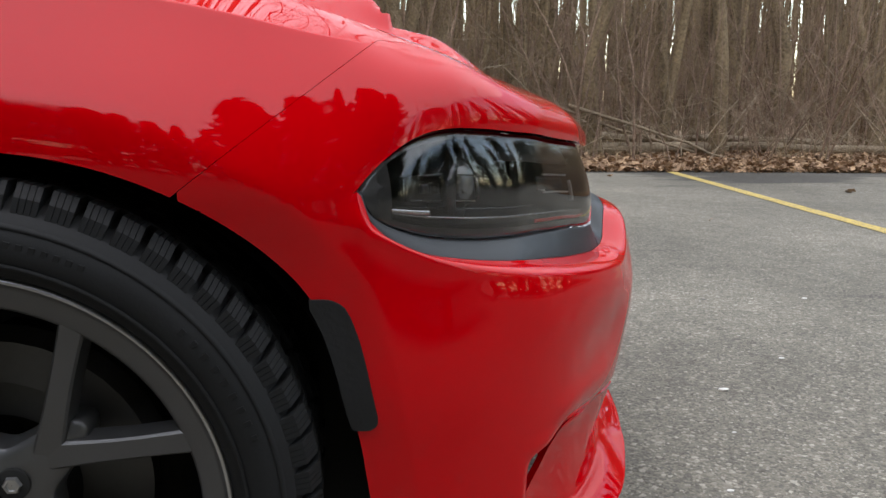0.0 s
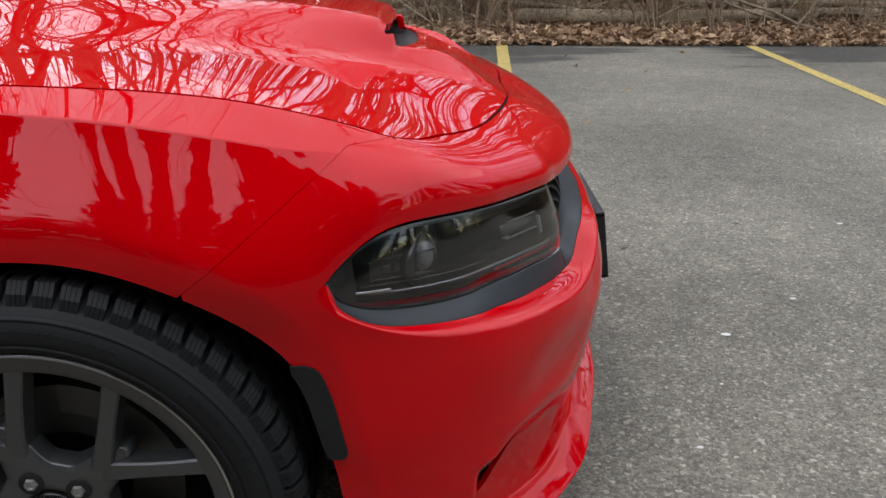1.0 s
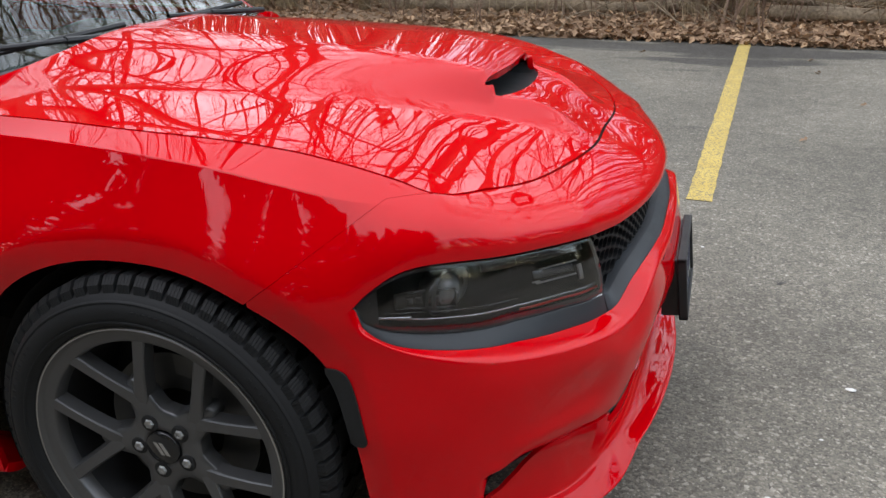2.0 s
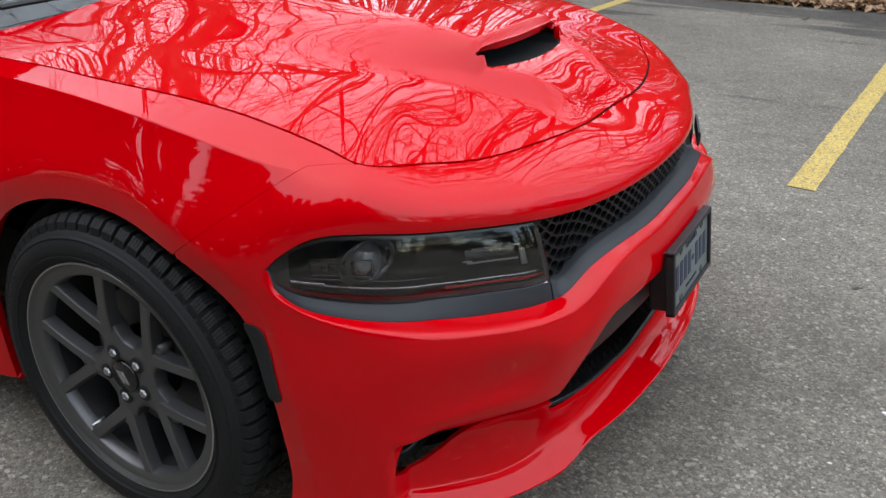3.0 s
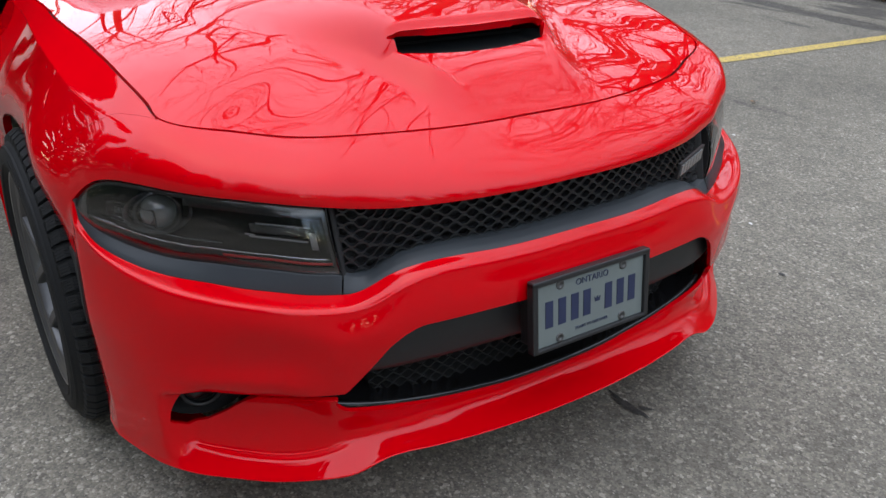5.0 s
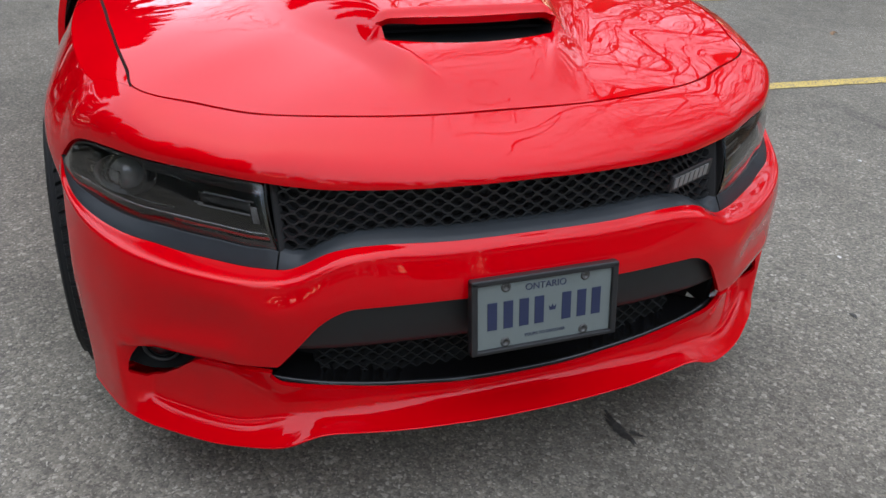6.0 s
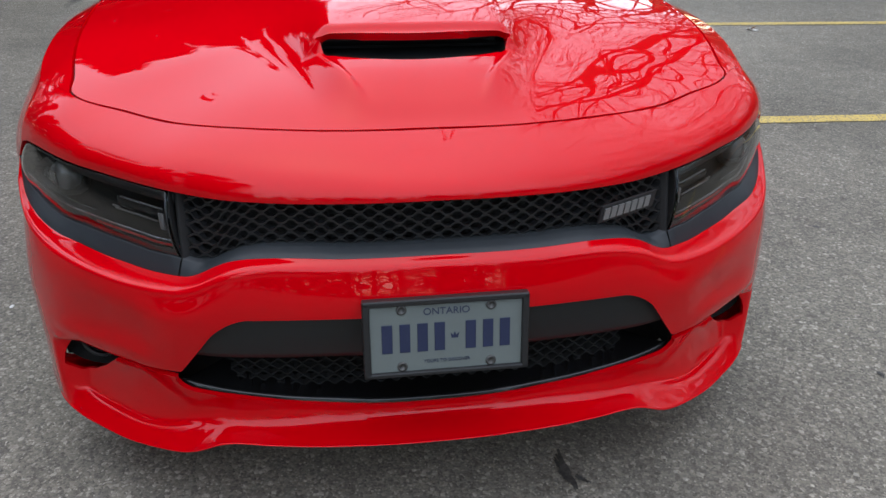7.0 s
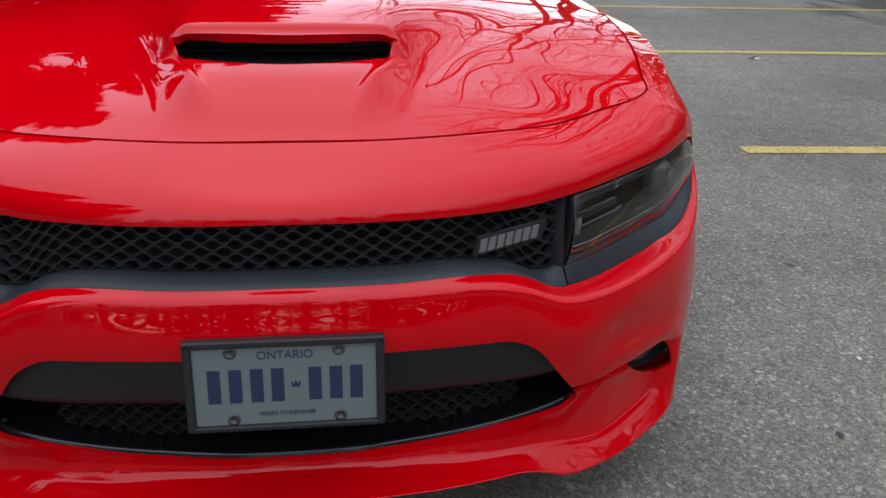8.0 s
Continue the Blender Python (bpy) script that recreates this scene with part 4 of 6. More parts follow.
def build_wheel():
    """A wheel about its own axis (local y, outer face towards -y), at the origin."""
    m = pose(0, 0, 0, 90, 0, 0)  # local z -> -y
    wheel = new("wheel")
    tagged(wheel, "dark grey alloy wheel with a black winter tyre")
    bm = bmesh.new()
    lathe(bm, [(RIM_R - 0.012, -0.23), (RIM_R + 0.004, -0.225), (0.324, -0.245), (0.350, -0.235), (0.361, -0.21), (0.365, -0.12), (0.361, -0.045), (0.355, -0.024),
               (0.344, -0.006), (0.328, 0.007), (0.308, 0.012), (0.289, 0.005), (RIM_R + 0.004, -0.003), (RIM_R - 0.004, -0.012), (RIM_R - 0.02, -0.04)], m, 96)
    flatten(bm)
    tyre = part("tyre", bm, RUBBER, wheel, "worn black winter tyre with blocky tread", smooth=True)
    # tread blocks: shoulder lugs and two inner rows, each with sipes cut as thin slats
    bm = bmesh.new()
    count = 66
    for i in range(count):
        a = 2 * math.pi * i / count
        for off, half, y0, y1 in ((0.0, 0.0135, -0.012, -0.056), (0.5, 0.0140, -0.060, -0.108), (0.0, 0.0140, -0.116, -0.164), (0.5, 0.0140, -0.172, -0.224)):
            b = a + off * 2 * math.pi / count
            slats = 4 if y0 > -0.03 else 1
            for s in range(slats):
                w = 2 * half / slats - (0.0008 if slats > 1 else 0)
                c = b + (-half + (s + 0.5) * 2 * half / slats) / TYRE_R
                drop = 0.012 if y0 > -0.03 else 0.0
                def at(ang, r, d):
                    return bm.verts.new(m @ Vector((r * math.cos(ang), r * math.sin(ang), d)))
                h = w / 2 / TYRE_R
                sk = 0.010 / TYRE_R * (1 if i % 2 else -1) if slats == 1 else 0.004 / TYRE_R
                top = [at(c - h, TYRE_R - drop, y0), at(c + h, TYRE_R - drop, y0), at(c + h + sk, TYRE_R, y0 - 0.018), at(c - h + sk, TYRE_R, y0 - 0.018), at(c + h + sk, TYRE_R, y1), at(c - h + sk, TYRE_R, y1)]
                base_r = 0.345 if y0 > -0.03 else 0.361
                low = [at(c - h, base_r, y0 + (0.003 if slats > 1 else 0)), at(c + h, base_r, y0 + (0.003 if slats > 1 else 0)), at(c + h + sk, 0.361, y1), at(c - h + sk, 0.361, y1)]
                bm.faces.new((top[0], top[1], top[2], top[3]))
                bm.faces.new((top[3], top[2], top[4], top[5]))
                bm.faces.new((low[0], low[1], top[1], top[0]))
                bm.faces.new((top[5], top[4], low[2], low[3]))
                bm.faces.new((top[1], low[1], low[2], top[4], top[2]))
                bm.faces.new((low[0], top[0], top[3], top[5], low[3]))
    flatten(bm)
    tagged(part("tread", bm, RUBBER, tyre), kind="stuff")
    # raised rings and lettering-like ribs on the sidewall
    bm = bmesh.new()
    lathe(bm, [(0.337, -0.002), (0.3355, 0.005), (0.3325, 0.006), (0.330, 0.004)], m, 96)
    lathe(bm, [(0.298, 0.007), (0.2965, 0.0115), (0.293, 0.0105), (0.2915, 0.004)], m, 96)
    part("sidewall_ring", bm, RUBBER, tyre, smooth=True)
    # worn raised marks on the sidewall
    bm = bmesh.new()
    for start, step, n, size in ((18, 3.1, 9, 0.012), (64, 2.2, 12, 0.008), (140, 3.1, 9, 0.012), (196, 2.2, 10, 0.008), (262, 3.1, 9, 0.012), (318, 2.2, 10, 0.008)):
        for q in range(n):
            a = radians(start + step * q)
            add_box(bm, m @ pose(0, 0, 0, 0, 0, math.degrees(a)) @ Matrix.Translation((0.3165, 0, 0.0098)), size, 0.006, 0.0016, 0.0004)
    tagged(part("sidewall_mark", bm, RUBBER, tyre), kind="stuff")
    # rim: barrel, lip, hub and ten spokes in five forks
    bm = bmesh.new()
    lathe(bm, [(RIM_R, -0.014), (RIM_R + 0.002, -0.006), (RIM_R - 0.001, -0.002), (RIM_R - 0.004, -0.003), (RIM_R - 0.007, -0.011), (RIM_R - 0.012, -0.0125),
               (RIM_R - 0.030, -0.014), (RIM_R - 0.034, -0.018), (RIM_R - 0.037, -0.045)], m, 96)
    rim = part("rim", bm, RIM, wheel, "dark grey alloy rim with ten spokes", smooth=True)
    bm = bmesh.new()
    lathe(bm, [(RIM_R + 0.0022, -0.006), (RIM_R + 0.0012, -0.0025), (RIM_R - 0.001, -0.0012), (RIM_R - 0.003, -0.0022)], m, 96)
    part("rim_edge", bm, STEEL, rim, "bare worn rim edge", smooth=True)
    bm = bmesh.new()
    lathe(bm, [(RIM_R - 0.037, -0.045), (RIM_R - 0.042, -0.09), (RIM_R - 0.045, -0.22)], m, 96)
    part("barrel", bm, BARREL, rim, "dull dark rim barrel", smooth=True)
    PHI = radians(77)
    for k in range(5):
        for sgn in (-1, 1):
            bm = bmesh.new()
            along_a = PHI + 2 * math.pi * k / 5
            d = 0.065 * sgn
            ca, sa = math.cos(along_a), math.sin(along_a)
            rows = []
            for q in range(9):
                f = q / 8
                r = 0.062 + f * (math.sqrt(0.2705 ** 2 - 0.065 ** 2) - 0.062)
                w = 0.0150 - 0.0030 * math.sin(math.pi * f) + 0.004 * (1 - f) ** 3
                z = -0.035 + 0.021 * f + 0.003 * math.sin(math.pi * f)
                dd = d * (0.92 + 0.10 * f)
                row = []
                for off, dz in ((-w - 0.004, -0.028), (-w, -0.003), (-w * 0.80, 0.0), (w * 0.80, 0.0), (w, -0.003), (w + 0.004, -0.028)):
                    x, y = r * ca - (dd + off) * sa, r * sa + (dd + off) * ca
                    row.append(bm.verts.new(m @ Vector((x, y, z + dz))))
                rows.append(row)
            for a, b in zip(rows, rows[1:]):
                for i in range(5):
                    bm.faces.new((a[i], a[i + 1], b[i + 1], b[i]))
                bm.faces.new((a[5], a[0], b[0], b[5]))
            bm.faces.new(rows[0])
            bm.faces.new(rows[-1][::-1])
            part("spoke", bm, RIM, rim)
    bm = bmesh.new()
    rings = []
    for f, z in ((1.04, -0.068), (1.0, -0.039), (0.97, -0.0355), (0.8, -0.0335), (0.62, -0.031), (0.0, -0.028), (0.0, -0.033)):
        ring = []
        for s in range(120):
            a = 2 * math.pi * s / 120
            lobe = (0.5 - 0.5 * math.cos(5 * (a - PHI))) ** 2.2
            r = max(0.043 if z > -0.032 else 0.040, f * (0.082 + 0.074 * lobe))
            ring.append(bm.verts.new(m @ Vector((r * math.cos(a), r * math.sin(a), z))))
        rings.append(ring)
    for a, b in zip(rings, rings[1:]):
        for s in range(120):
            bm.faces.new((a[s], a[(s + 1) % 120], b[(s + 1) % 120], b[s]))
    bm.faces.new(rings[-1])
    part("hub", bm, RIM, rim, smooth=True)
    bm = bmesh.new()
    lathe(bm, [(0.038, -0.036), (0.038, -0.026), (0.035, -0.023), (0.0005, -0.0225)], m, 40)
    part("centre_cap", bm, GLOSSBLACK, wheel, "black centre cap", smooth=True)
    for x in (-0.006, 0.006):
        bm = bmesh.new()
        prism(bm, [(x - 0.0125, 0.014), (x - 0.0035, 0.014), (x + 0.0125, -0.014), (x + 0.0035, -0.014)], m @ Matrix.Translation((0, 0, -0.023)), 0.0012)
        part("cap_bar", bm, CHROME, wheel)
    for k in range(5):
        a = radians(43 + 72 * k)
        mm = m @ Matrix.Translation((0.0572 * math.cos(a), 0.0572 * math.sin(a), -0.043))
        # flat black disc on the hub's face: the dark of a lug hole, painted
        bm = bmesh.new()
        lathe(bm, [(0.0185, 0.008), (0.0185, 0.0150), (0.0170, 0.0158), (0.0005, 0.0155)], mm, 24)
        part("lug_hole_shade", bm, MATT, wheel, smooth=True)
        bm = bmesh.new()
        lathe(bm, [(0.0108, -0.01), (0.0108, 0.016), (0.009, 0.0195), (0.006, 0.020), (0.0055, 0.0175), (0.0005, 0.0173)], mm, 6)
        part("lug_nut", bm, STEEL, wheel)
    bm = bmesh.new()
    va = radians(232)
    vm = m @ Matrix.Translation((0.235 * math.cos(va), 0.235 * math.sin(va), -0.055)) @ pose(0, 0, 0, 0, 0, 0)
    lathe(bm, [(0.006, 0.0), (0.006, 0.02), (0.0045, 0.022), (0.0045, 0.034), (0.0005, 0.035)], vm, 10)
    part("valve", bm, STEEL, wheel, smooth=True)
    # brake
    bm = bmesh.new()
    lathe(bm, [(0.09, -0.13), (0.09, -0.105), (0.172, -0.105), (0.172, -0.135), (0.09, -0.135)], m, 64)
    part("brake_disc", bm, IRON, wheel, "grey iron brake disc")
    bm = bmesh.new()
    arc_rows = []
    for i in range(10):
        a = radians(15 + i * 8)
        arc_rows.append([bm.verts.new(m @ Vector((r * math.cos(a), r * math.sin(a), d))) for r, d in ((0.135, -0.09), (0.185, -0.085), (0.198, -0.11), (0.195, -0.15), (0.135, -0.15))])
    for a, b in zip(arc_rows, arc_rows[1:]):
        for i in range(5):
            bm.faces.new((a[i], a[(i + 1) % 5], b[(i + 1) % 5], b[i]))
    bm.faces.new(arc_rows[0])
    bm.faces.new(arc_rows[-1][::-1])
    part("brake_caliper", bm, IRON, wheel)
    bm = bmesh.new()
    lathe(bm, [(0.235, -0.20), (0.19, -0.16), (0.0005, -0.16)], m, 32)
    part("brake_shield", bm, MATT, wheel, smooth=True)
    return wheel


wheel = build_wheel()
wheel.parent = car
wheel.matrix_basis = pose(WHEEL_X, -0.962, WHEEL_Z, 0, 0, 1.5)
for x, sg in ((WHEEL_X, 1), (WHEEL_X - 3.05, -1), (WHEEL_X - 3.05, 1)):
    w = copy_thing(wheel, pose(x, 0.962 * sg, WHEEL_Z, 0, 0, 0 if sg < 0 else 180))

# wheel housings and the dark inside of the nose
for x in (WHEEL_X, WHEEL_X - 3.05):
    for sg in (-1, 1):
        bm = bmesh.new()
        rows = []
        for q in range(25):
            a = radians(-14 + 208 * q / 24)
            rows.append([bm.verts.new((x - 0.006 + 0.452 * math.cos(a), sg * y, 0.306 + 0.452 * math.sin(a))) for y in (0.885, 0.6)])
        for a, b in zip(rows, rows[1:]):
            bm.faces.new((a[0], a[1], b[1], b[0]))
        bm.faces.new([r[1] for r in rows])
        part("wheel_housing", bm, MATT, car)
bm = bmesh.new()
add_box(bm, Matrix.Translation((0.60, 0, 0.50)), 0.16, 1.24, 0.46)
for sg in (-1, 1):
    add_box(bm, Matrix.Translation((0.735, sg * 0.575, 0.44)), 0.13, 0.012, 0.30)
add_box(bm, Matrix.Translation((0.0, 0, 0.55)), 1.0, 1.15, 0.5)
add_box(bm, Matrix.Translation((-1.6, 0, 0.30)), 4.0, 1.3, 0.22)
part("underbody", bm, MATT, car)

# ---- cabin and tail ----
SILL = [(0.19, 0.93), (0.21, 0.945), (0.33, 0.948), (0.48, 0.952), (0.66, 0.954), (0.76, 0.945), (0.90, 0.905), (0.96, 0.85), (0.98, 0.80)]


def body_side(x0, x1, sg, name, mat, n=40, keep=None):
    xs = np.linspace(x0, x1, n)

    def skin(u, v):
        zz, ww = np.array([p[0] for p in SILL]), np.array([p[1] for p in SILL])
        z = pchip(np.arange(len(zz)), zz, v)
        tail = smoothstep(-3.25, -4.1, u)
        w = pchip(np.arange(len(ww)), ww, v) - 0.14 * tail ** 2
        return np.stack([u, w, z + 0.07 * smoothstep(-0.8, -3.2, u) * smoothstep(0.5, 1.0, z)], -1)

    vf = cut_panel(skin, xs[::-1], np.linspace(0, len(SILL) - 1, 60), keep or (lambda p: np.ones(len(p))), 0.02)
    vf = vf if sg > 0 else mirrored(*vf)
    return link_mesh(name, *vf, mat, car)


def rear_arch(p):
    return (np.hypot((p[:, 0] - WHEEL_X + 3.05) / 0.445, (p[:, 2] - 0.33) / 0.43) - 1) * 0.44


for sg in (-1, 1):
    for x0, x1 in ((-0.622, -1.66), (-1.668, -2.62)):
        door = body_side(x0, x1, sg, "door", RED, 46, (lambda p: rear_arch(p)) if x1 < -2 else None)
        bm = bmesh.new()
        add_box(bm, Matrix.Translation((x1 + 0.16, sg * 0.955, 0.80)), 0.2, 0.02, 0.028, 0.006)
        part("handle", bm, RED, door)
    body_side(-2.628, -4.10, sg, "rear_fender", RED, 80, rear_arch)


def section(x):
    """Half-widths and heights of roof and glass at x: shoulder, roof edge, roof centre."""
    h = float(pchip([-4.1, -3.3, -2.9, -2.2, -1.6, -1.2, -0.62], [1.02, 1.10, 1.25, 1.42, 1.445, 1.38, 1.0], [x])[0])
    return h


def cabin(x0, x1, n, fr, name, mat, label=""):
    """A strip over the cabin from side to side, between fractions fr of the section."""
    rows = []
    for x in np.linspace(x0, x1, n):
        h = section(x)
        row = []
        for f in np.linspace(fr[0], fr[1], 25):
            a = abs(f)
            w = 0.82 - 0.30 * smoothstep(1.0, 1.45, h)
            y = math.copysign(min(a / 0.7, 1) * w, f) if a < 0.7 else math.copysign(w + (0.83 - w) * (a - 0.7) / 0.3, f)
            z = h - 0.045 * min(a / 0.7, 1) ** 2 if a < 0.7 else (h - 0.045) + (min(1.0, h - 0.045) - h + 0.045) * (a - 0.7) / 0.3
            row.append((x, y, z))
        rows.append(row)
    return sheet(np.array(rows), mat, name, car, label, thick=0.004 if mat is WINDOW else 0.0)


cabin(-0.60, -1.36, 24, (-0.68, 0.68), "windscreen", WINDOW, "greenish windscreen glass")
cabin(-1.36, -2.45, 24, (-0.72, 0.72), "roof", RED)
cabin(-2.45, -3.30, 24, (-0.66, 0.66), "rear_window", WINDOW)
cabin(-3.30, -4.10, 20, (-1, 1), "boot_lid", RED)
for sg in (-1, 1):
    cabin(-0.62, -3.30, 60, (0.72 * sg, 0.995 * sg), "side_window", WINDOW)
    cabin(-0.60, -3.30, 60, (0.66 * sg, 0.725 * sg), "roof_pillar", RED)
bm = bmesh.new()
add_box(bm, Matrix.Translation((-4.10, 0, 0.62)), 0.10, 1.60, 0.78, 0.03)
part("tail", bm, RED, car)
bm = bmesh.new()
add_box(bm, Matrix.Translation((-1.9, 0, 0.72)), 2.4, 1.6, 0.36, 0.05)
part("cabin_floor", bm, MATT, car)

rows = []
for x, z in ((-0.62, 0.985), (-0.70, 1.0), (-0.95, 1.005), (-1.08, 0.985), (-1.12, 0.93), (-1.10, 0.78)):
    rows.append([(x + 0.05 * (y / 0.74) ** 2 * (x > -1.0), y, z - 0.03 * (y / 0.74) ** 2 + (0.03 * math.exp(-((abs(y) - 0.36) / 0.16) ** 2) if -1.0 > x > -1.11 else 0)) for y in np.linspace(-0.74, 0.74, 41)])
link_mesh("dashboard", *ribbon(rows), BLACK, car, "black dashboard under the windscreen")
rows = []
for x in np.linspace(-1.37, -2.44, 20):
    rows.append([(x, y, section(x) - 0.03 - 0.045 * (y / 0.50) ** 2) for y in np.linspace(-0.50, 0.50, 15)])
link_mesh("headliner", *ribbon(rows), MATT, car)
bm = bmesh.new()
add_box(bm, Matrix.Translation((-3.0, 0, 1.02)), 0.7, 1.4, 0.05, 0.02)
part("parcel_shelf", bm, MATT, car)
for y in (-0.38, 0.38):
    for x in (-1.75, -2.6):
        bm = bmesh.new()
        add_box(bm, Matrix.Translation((x, y, 1.02)) @ pose(0, 0, 0, 0, -14, 0), 0.14, 0.50, 0.52, 0.06)
        add_box(bm, Matrix.Translation((x - 0.09, y, 1.32)) @ pose(0, 0, 0, 0, -14, 0), 0.09, 0.26, 0.16, 0.035)
        part("seat_back", bm, MATT, car, smooth=True)

# cowl and wipers at the foot of the windscreen
xs = np.linspace(-0.80, 0.80, 50)
cow = [[(x0 - 0.05 * (y / 0.8) ** 2, y, z0 - 0.035 * (abs(y) / 0.8) ** 2) for y in xs] for x0, z0 in ((-0.50, 1.000), (-0.515, 1.012), (-0.56, 1.010), (-0.61, 1.006))]
cowl = link_mesh("cowl", *ribbon(cow), BLACK, car, "black plastic cowl panel")
for y0, y1 in ((-0.62, 0.02), (0.08, 0.66)):
    wiper = new("wiper")
    tagged(wiper, "black windscreen wiper")
    wiper.parent = car
    bm = bmesh.new()
    wire(bm, (-0.575, y1, 1.022), (-0.60, (y0 + y1) / 2, 1.042), 0.010, 8)
    wire(bm, (-0.60, (y0 + y1) / 2, 1.042), (-0.63, y0 + 0.1, 1.05), 0.007, 8)
    part("arm", bm, BLACK, wiper)
    bm = bmesh.new()
    wire(bm, (-0.63, y0, 1.035), (-0.63, y1 - 0.05, 1.05), 0.008, 6)
    part("blade", bm, BLACK, wiper)

# ---- the lot's paint, stains and litter ----


def noise_mat(name, a, b, rough, scale, fine, bump):
    m, n, k, bs = material(name)
    tc = n.new("ShaderNodeTexCoord")
    one, two = n.new("ShaderNodeTexNoise"), n.new("ShaderNodeTexNoise")
    for node, sc in ((one, scale), (two, fine)):
        node.inputs["Scale"].default_value, node.inputs["Detail"].default_value = sc, 6
        k.new(tc.outputs["Object"], node.inputs["Vector"])
    mul = n.new("ShaderNodeMath")
    mul.operation = "MULTIPLY"
    k.new(one.outputs["Fac"], mul.inputs[0])
    k.new(two.outputs["Fac"], mul.inputs[1])
    ramp = n.new("ShaderNodeMapRange")
    ramp.inputs["From Min"].default_value, ramp.inputs["From Max"].default_value = 0.12, 0.40
    k.new(mul.outputs[0], ramp.inputs["Value"])
    mix = n.new("ShaderNodeMix")
    mix.data_type = "RGBA"
    mix.inputs["A"].default_value, mix.inputs["B"].default_value = (*a, 1), (*b, 1)
    k.new(ramp.outputs["Result"], mix.inputs["Factor"])
    k.new(mix.outputs["Result"], bs.inputs["Base Color"])
    bs.inputs["Roughness"].default_value = rough
    bp = n.new("ShaderNodeBump")
    bp.inputs["Strength"].default_value, bp.inputs["Distance"].default_value = 0.8, bump
    k.new(two.outputs["Fac"], bp.inputs["Height"])
    k.new(bp.outputs["Normal"], bs.inputs["Normal"])
    return m


def line_paint():
    """Yellow road paint, worn through to the asphalt in specks."""
    m, n, k, bs = material("worn yellow paint")
    tc = n.new("ShaderNodeTexCoord")
    wear, dirt = n.new("ShaderNodeTexNoise"), n.new("ShaderNodeTexNoise")
    wear.inputs["Scale"].default_value, wear.inputs["Detail"].default_value = 90, 6
    dirt.inputs["Scale"].default_value, dirt.inputs["Detail"].default_value = 5, 6
    k.new(tc.outputs["Object"], wear.inputs["Vector"])
    k.new(tc.outputs["Object"], dirt.inputs["Vector"])
    ramp = n.new("ShaderNodeMapRange")
    ramp.inputs["From Min"].default_value, ramp.inputs["From Max"].default_value = 0.40, 0.47
    k.new(wear.outputs["Fac"], ramp.inputs["Value"])
    tone = n.new("ShaderNodeMix")
    tone.data_type = "RGBA"
    tone.inputs["A"].default_value, tone.inputs["B"].default_value = (0.42, 0.28, 0.065, 1), (0.60, 0.44, 0.13, 1)
    k.new(dirt.outputs["Fac"], tone.inputs["Factor"])
    mix = n.new("ShaderNodeMix")
    mix.data_type = "RGBA"
    mix.inputs["A"].default_value = (0.16, 0.14, 0.10, 1)
    k.new(tone.outputs["Result"], mix.inputs["B"])
    k.new(ramp.outputs["Result"], mix.inputs["Factor"])
    k.new(mix.outputs["Result"], bs.inputs["Base Color"])
    bs.inputs["Roughness"].default_value = 0.8
    return m


PAINT = line_paint()
SLANT = 0.055  # the lot lies a little askew to the car
for i, (x, y) in enumerate(((4.0 - 0.16, 1.85), (1.014, 2.025), (-1.83, 2.25), (-4.74, 2.42), (-7.7, 2.6), (-10.6, 2.8))):
    bm = bmesh.new()
    half, far, n = 0.062, 7.58, 60
    rnd = random.Random(i)
    left, right = [], []
    for q in range(n + 1):
        yy = y + (far - y) * q / n
        xx = x + SLANT * (yy - y)
        left.append(bm.verts.new((xx - half + rnd.uniform(-0.004, 0.004), yy + (0.006 if q == 0 else 0), 0.0042)))
        right.append(bm.verts.new((xx + half + rnd.uniform(-0.004, 0.004), yy, 0.0042)))
    for q in range(n):
        bm.faces.new((left[q], right[q], right[q + 1], left[q + 1]))
    tagged(part("painted_line", bm, PAINT, None, "worn yellow parking line painted on the asphalt"), category="road marking", group="parking lines", kind="structure")



def blotch(name, x, y, long, wide, turn, seed, mat, label, category, z=0.0025):
    """A flat stain of irregular outline."""
    rnd = random.Random(seed)
    bm = bmesh.new()
    ring = []
    for q in range(36):
        a = 2 * math.pi * q / 36
        r = 1 + 0.35 * math.sin(3 * a + seed) * rnd.random() + rnd.uniform(-0.28, 0.28)
        p = pose(x, y, z, 0, 0, turn) @ Vector((long * r * math.cos(a), wide * r * math.sin(a), 0))
        ring.append(bm.verts.new(p))
    bm.faces.new(ring)
    return tagged(part(name, bm, mat, None, label), category=category, kind="structure")


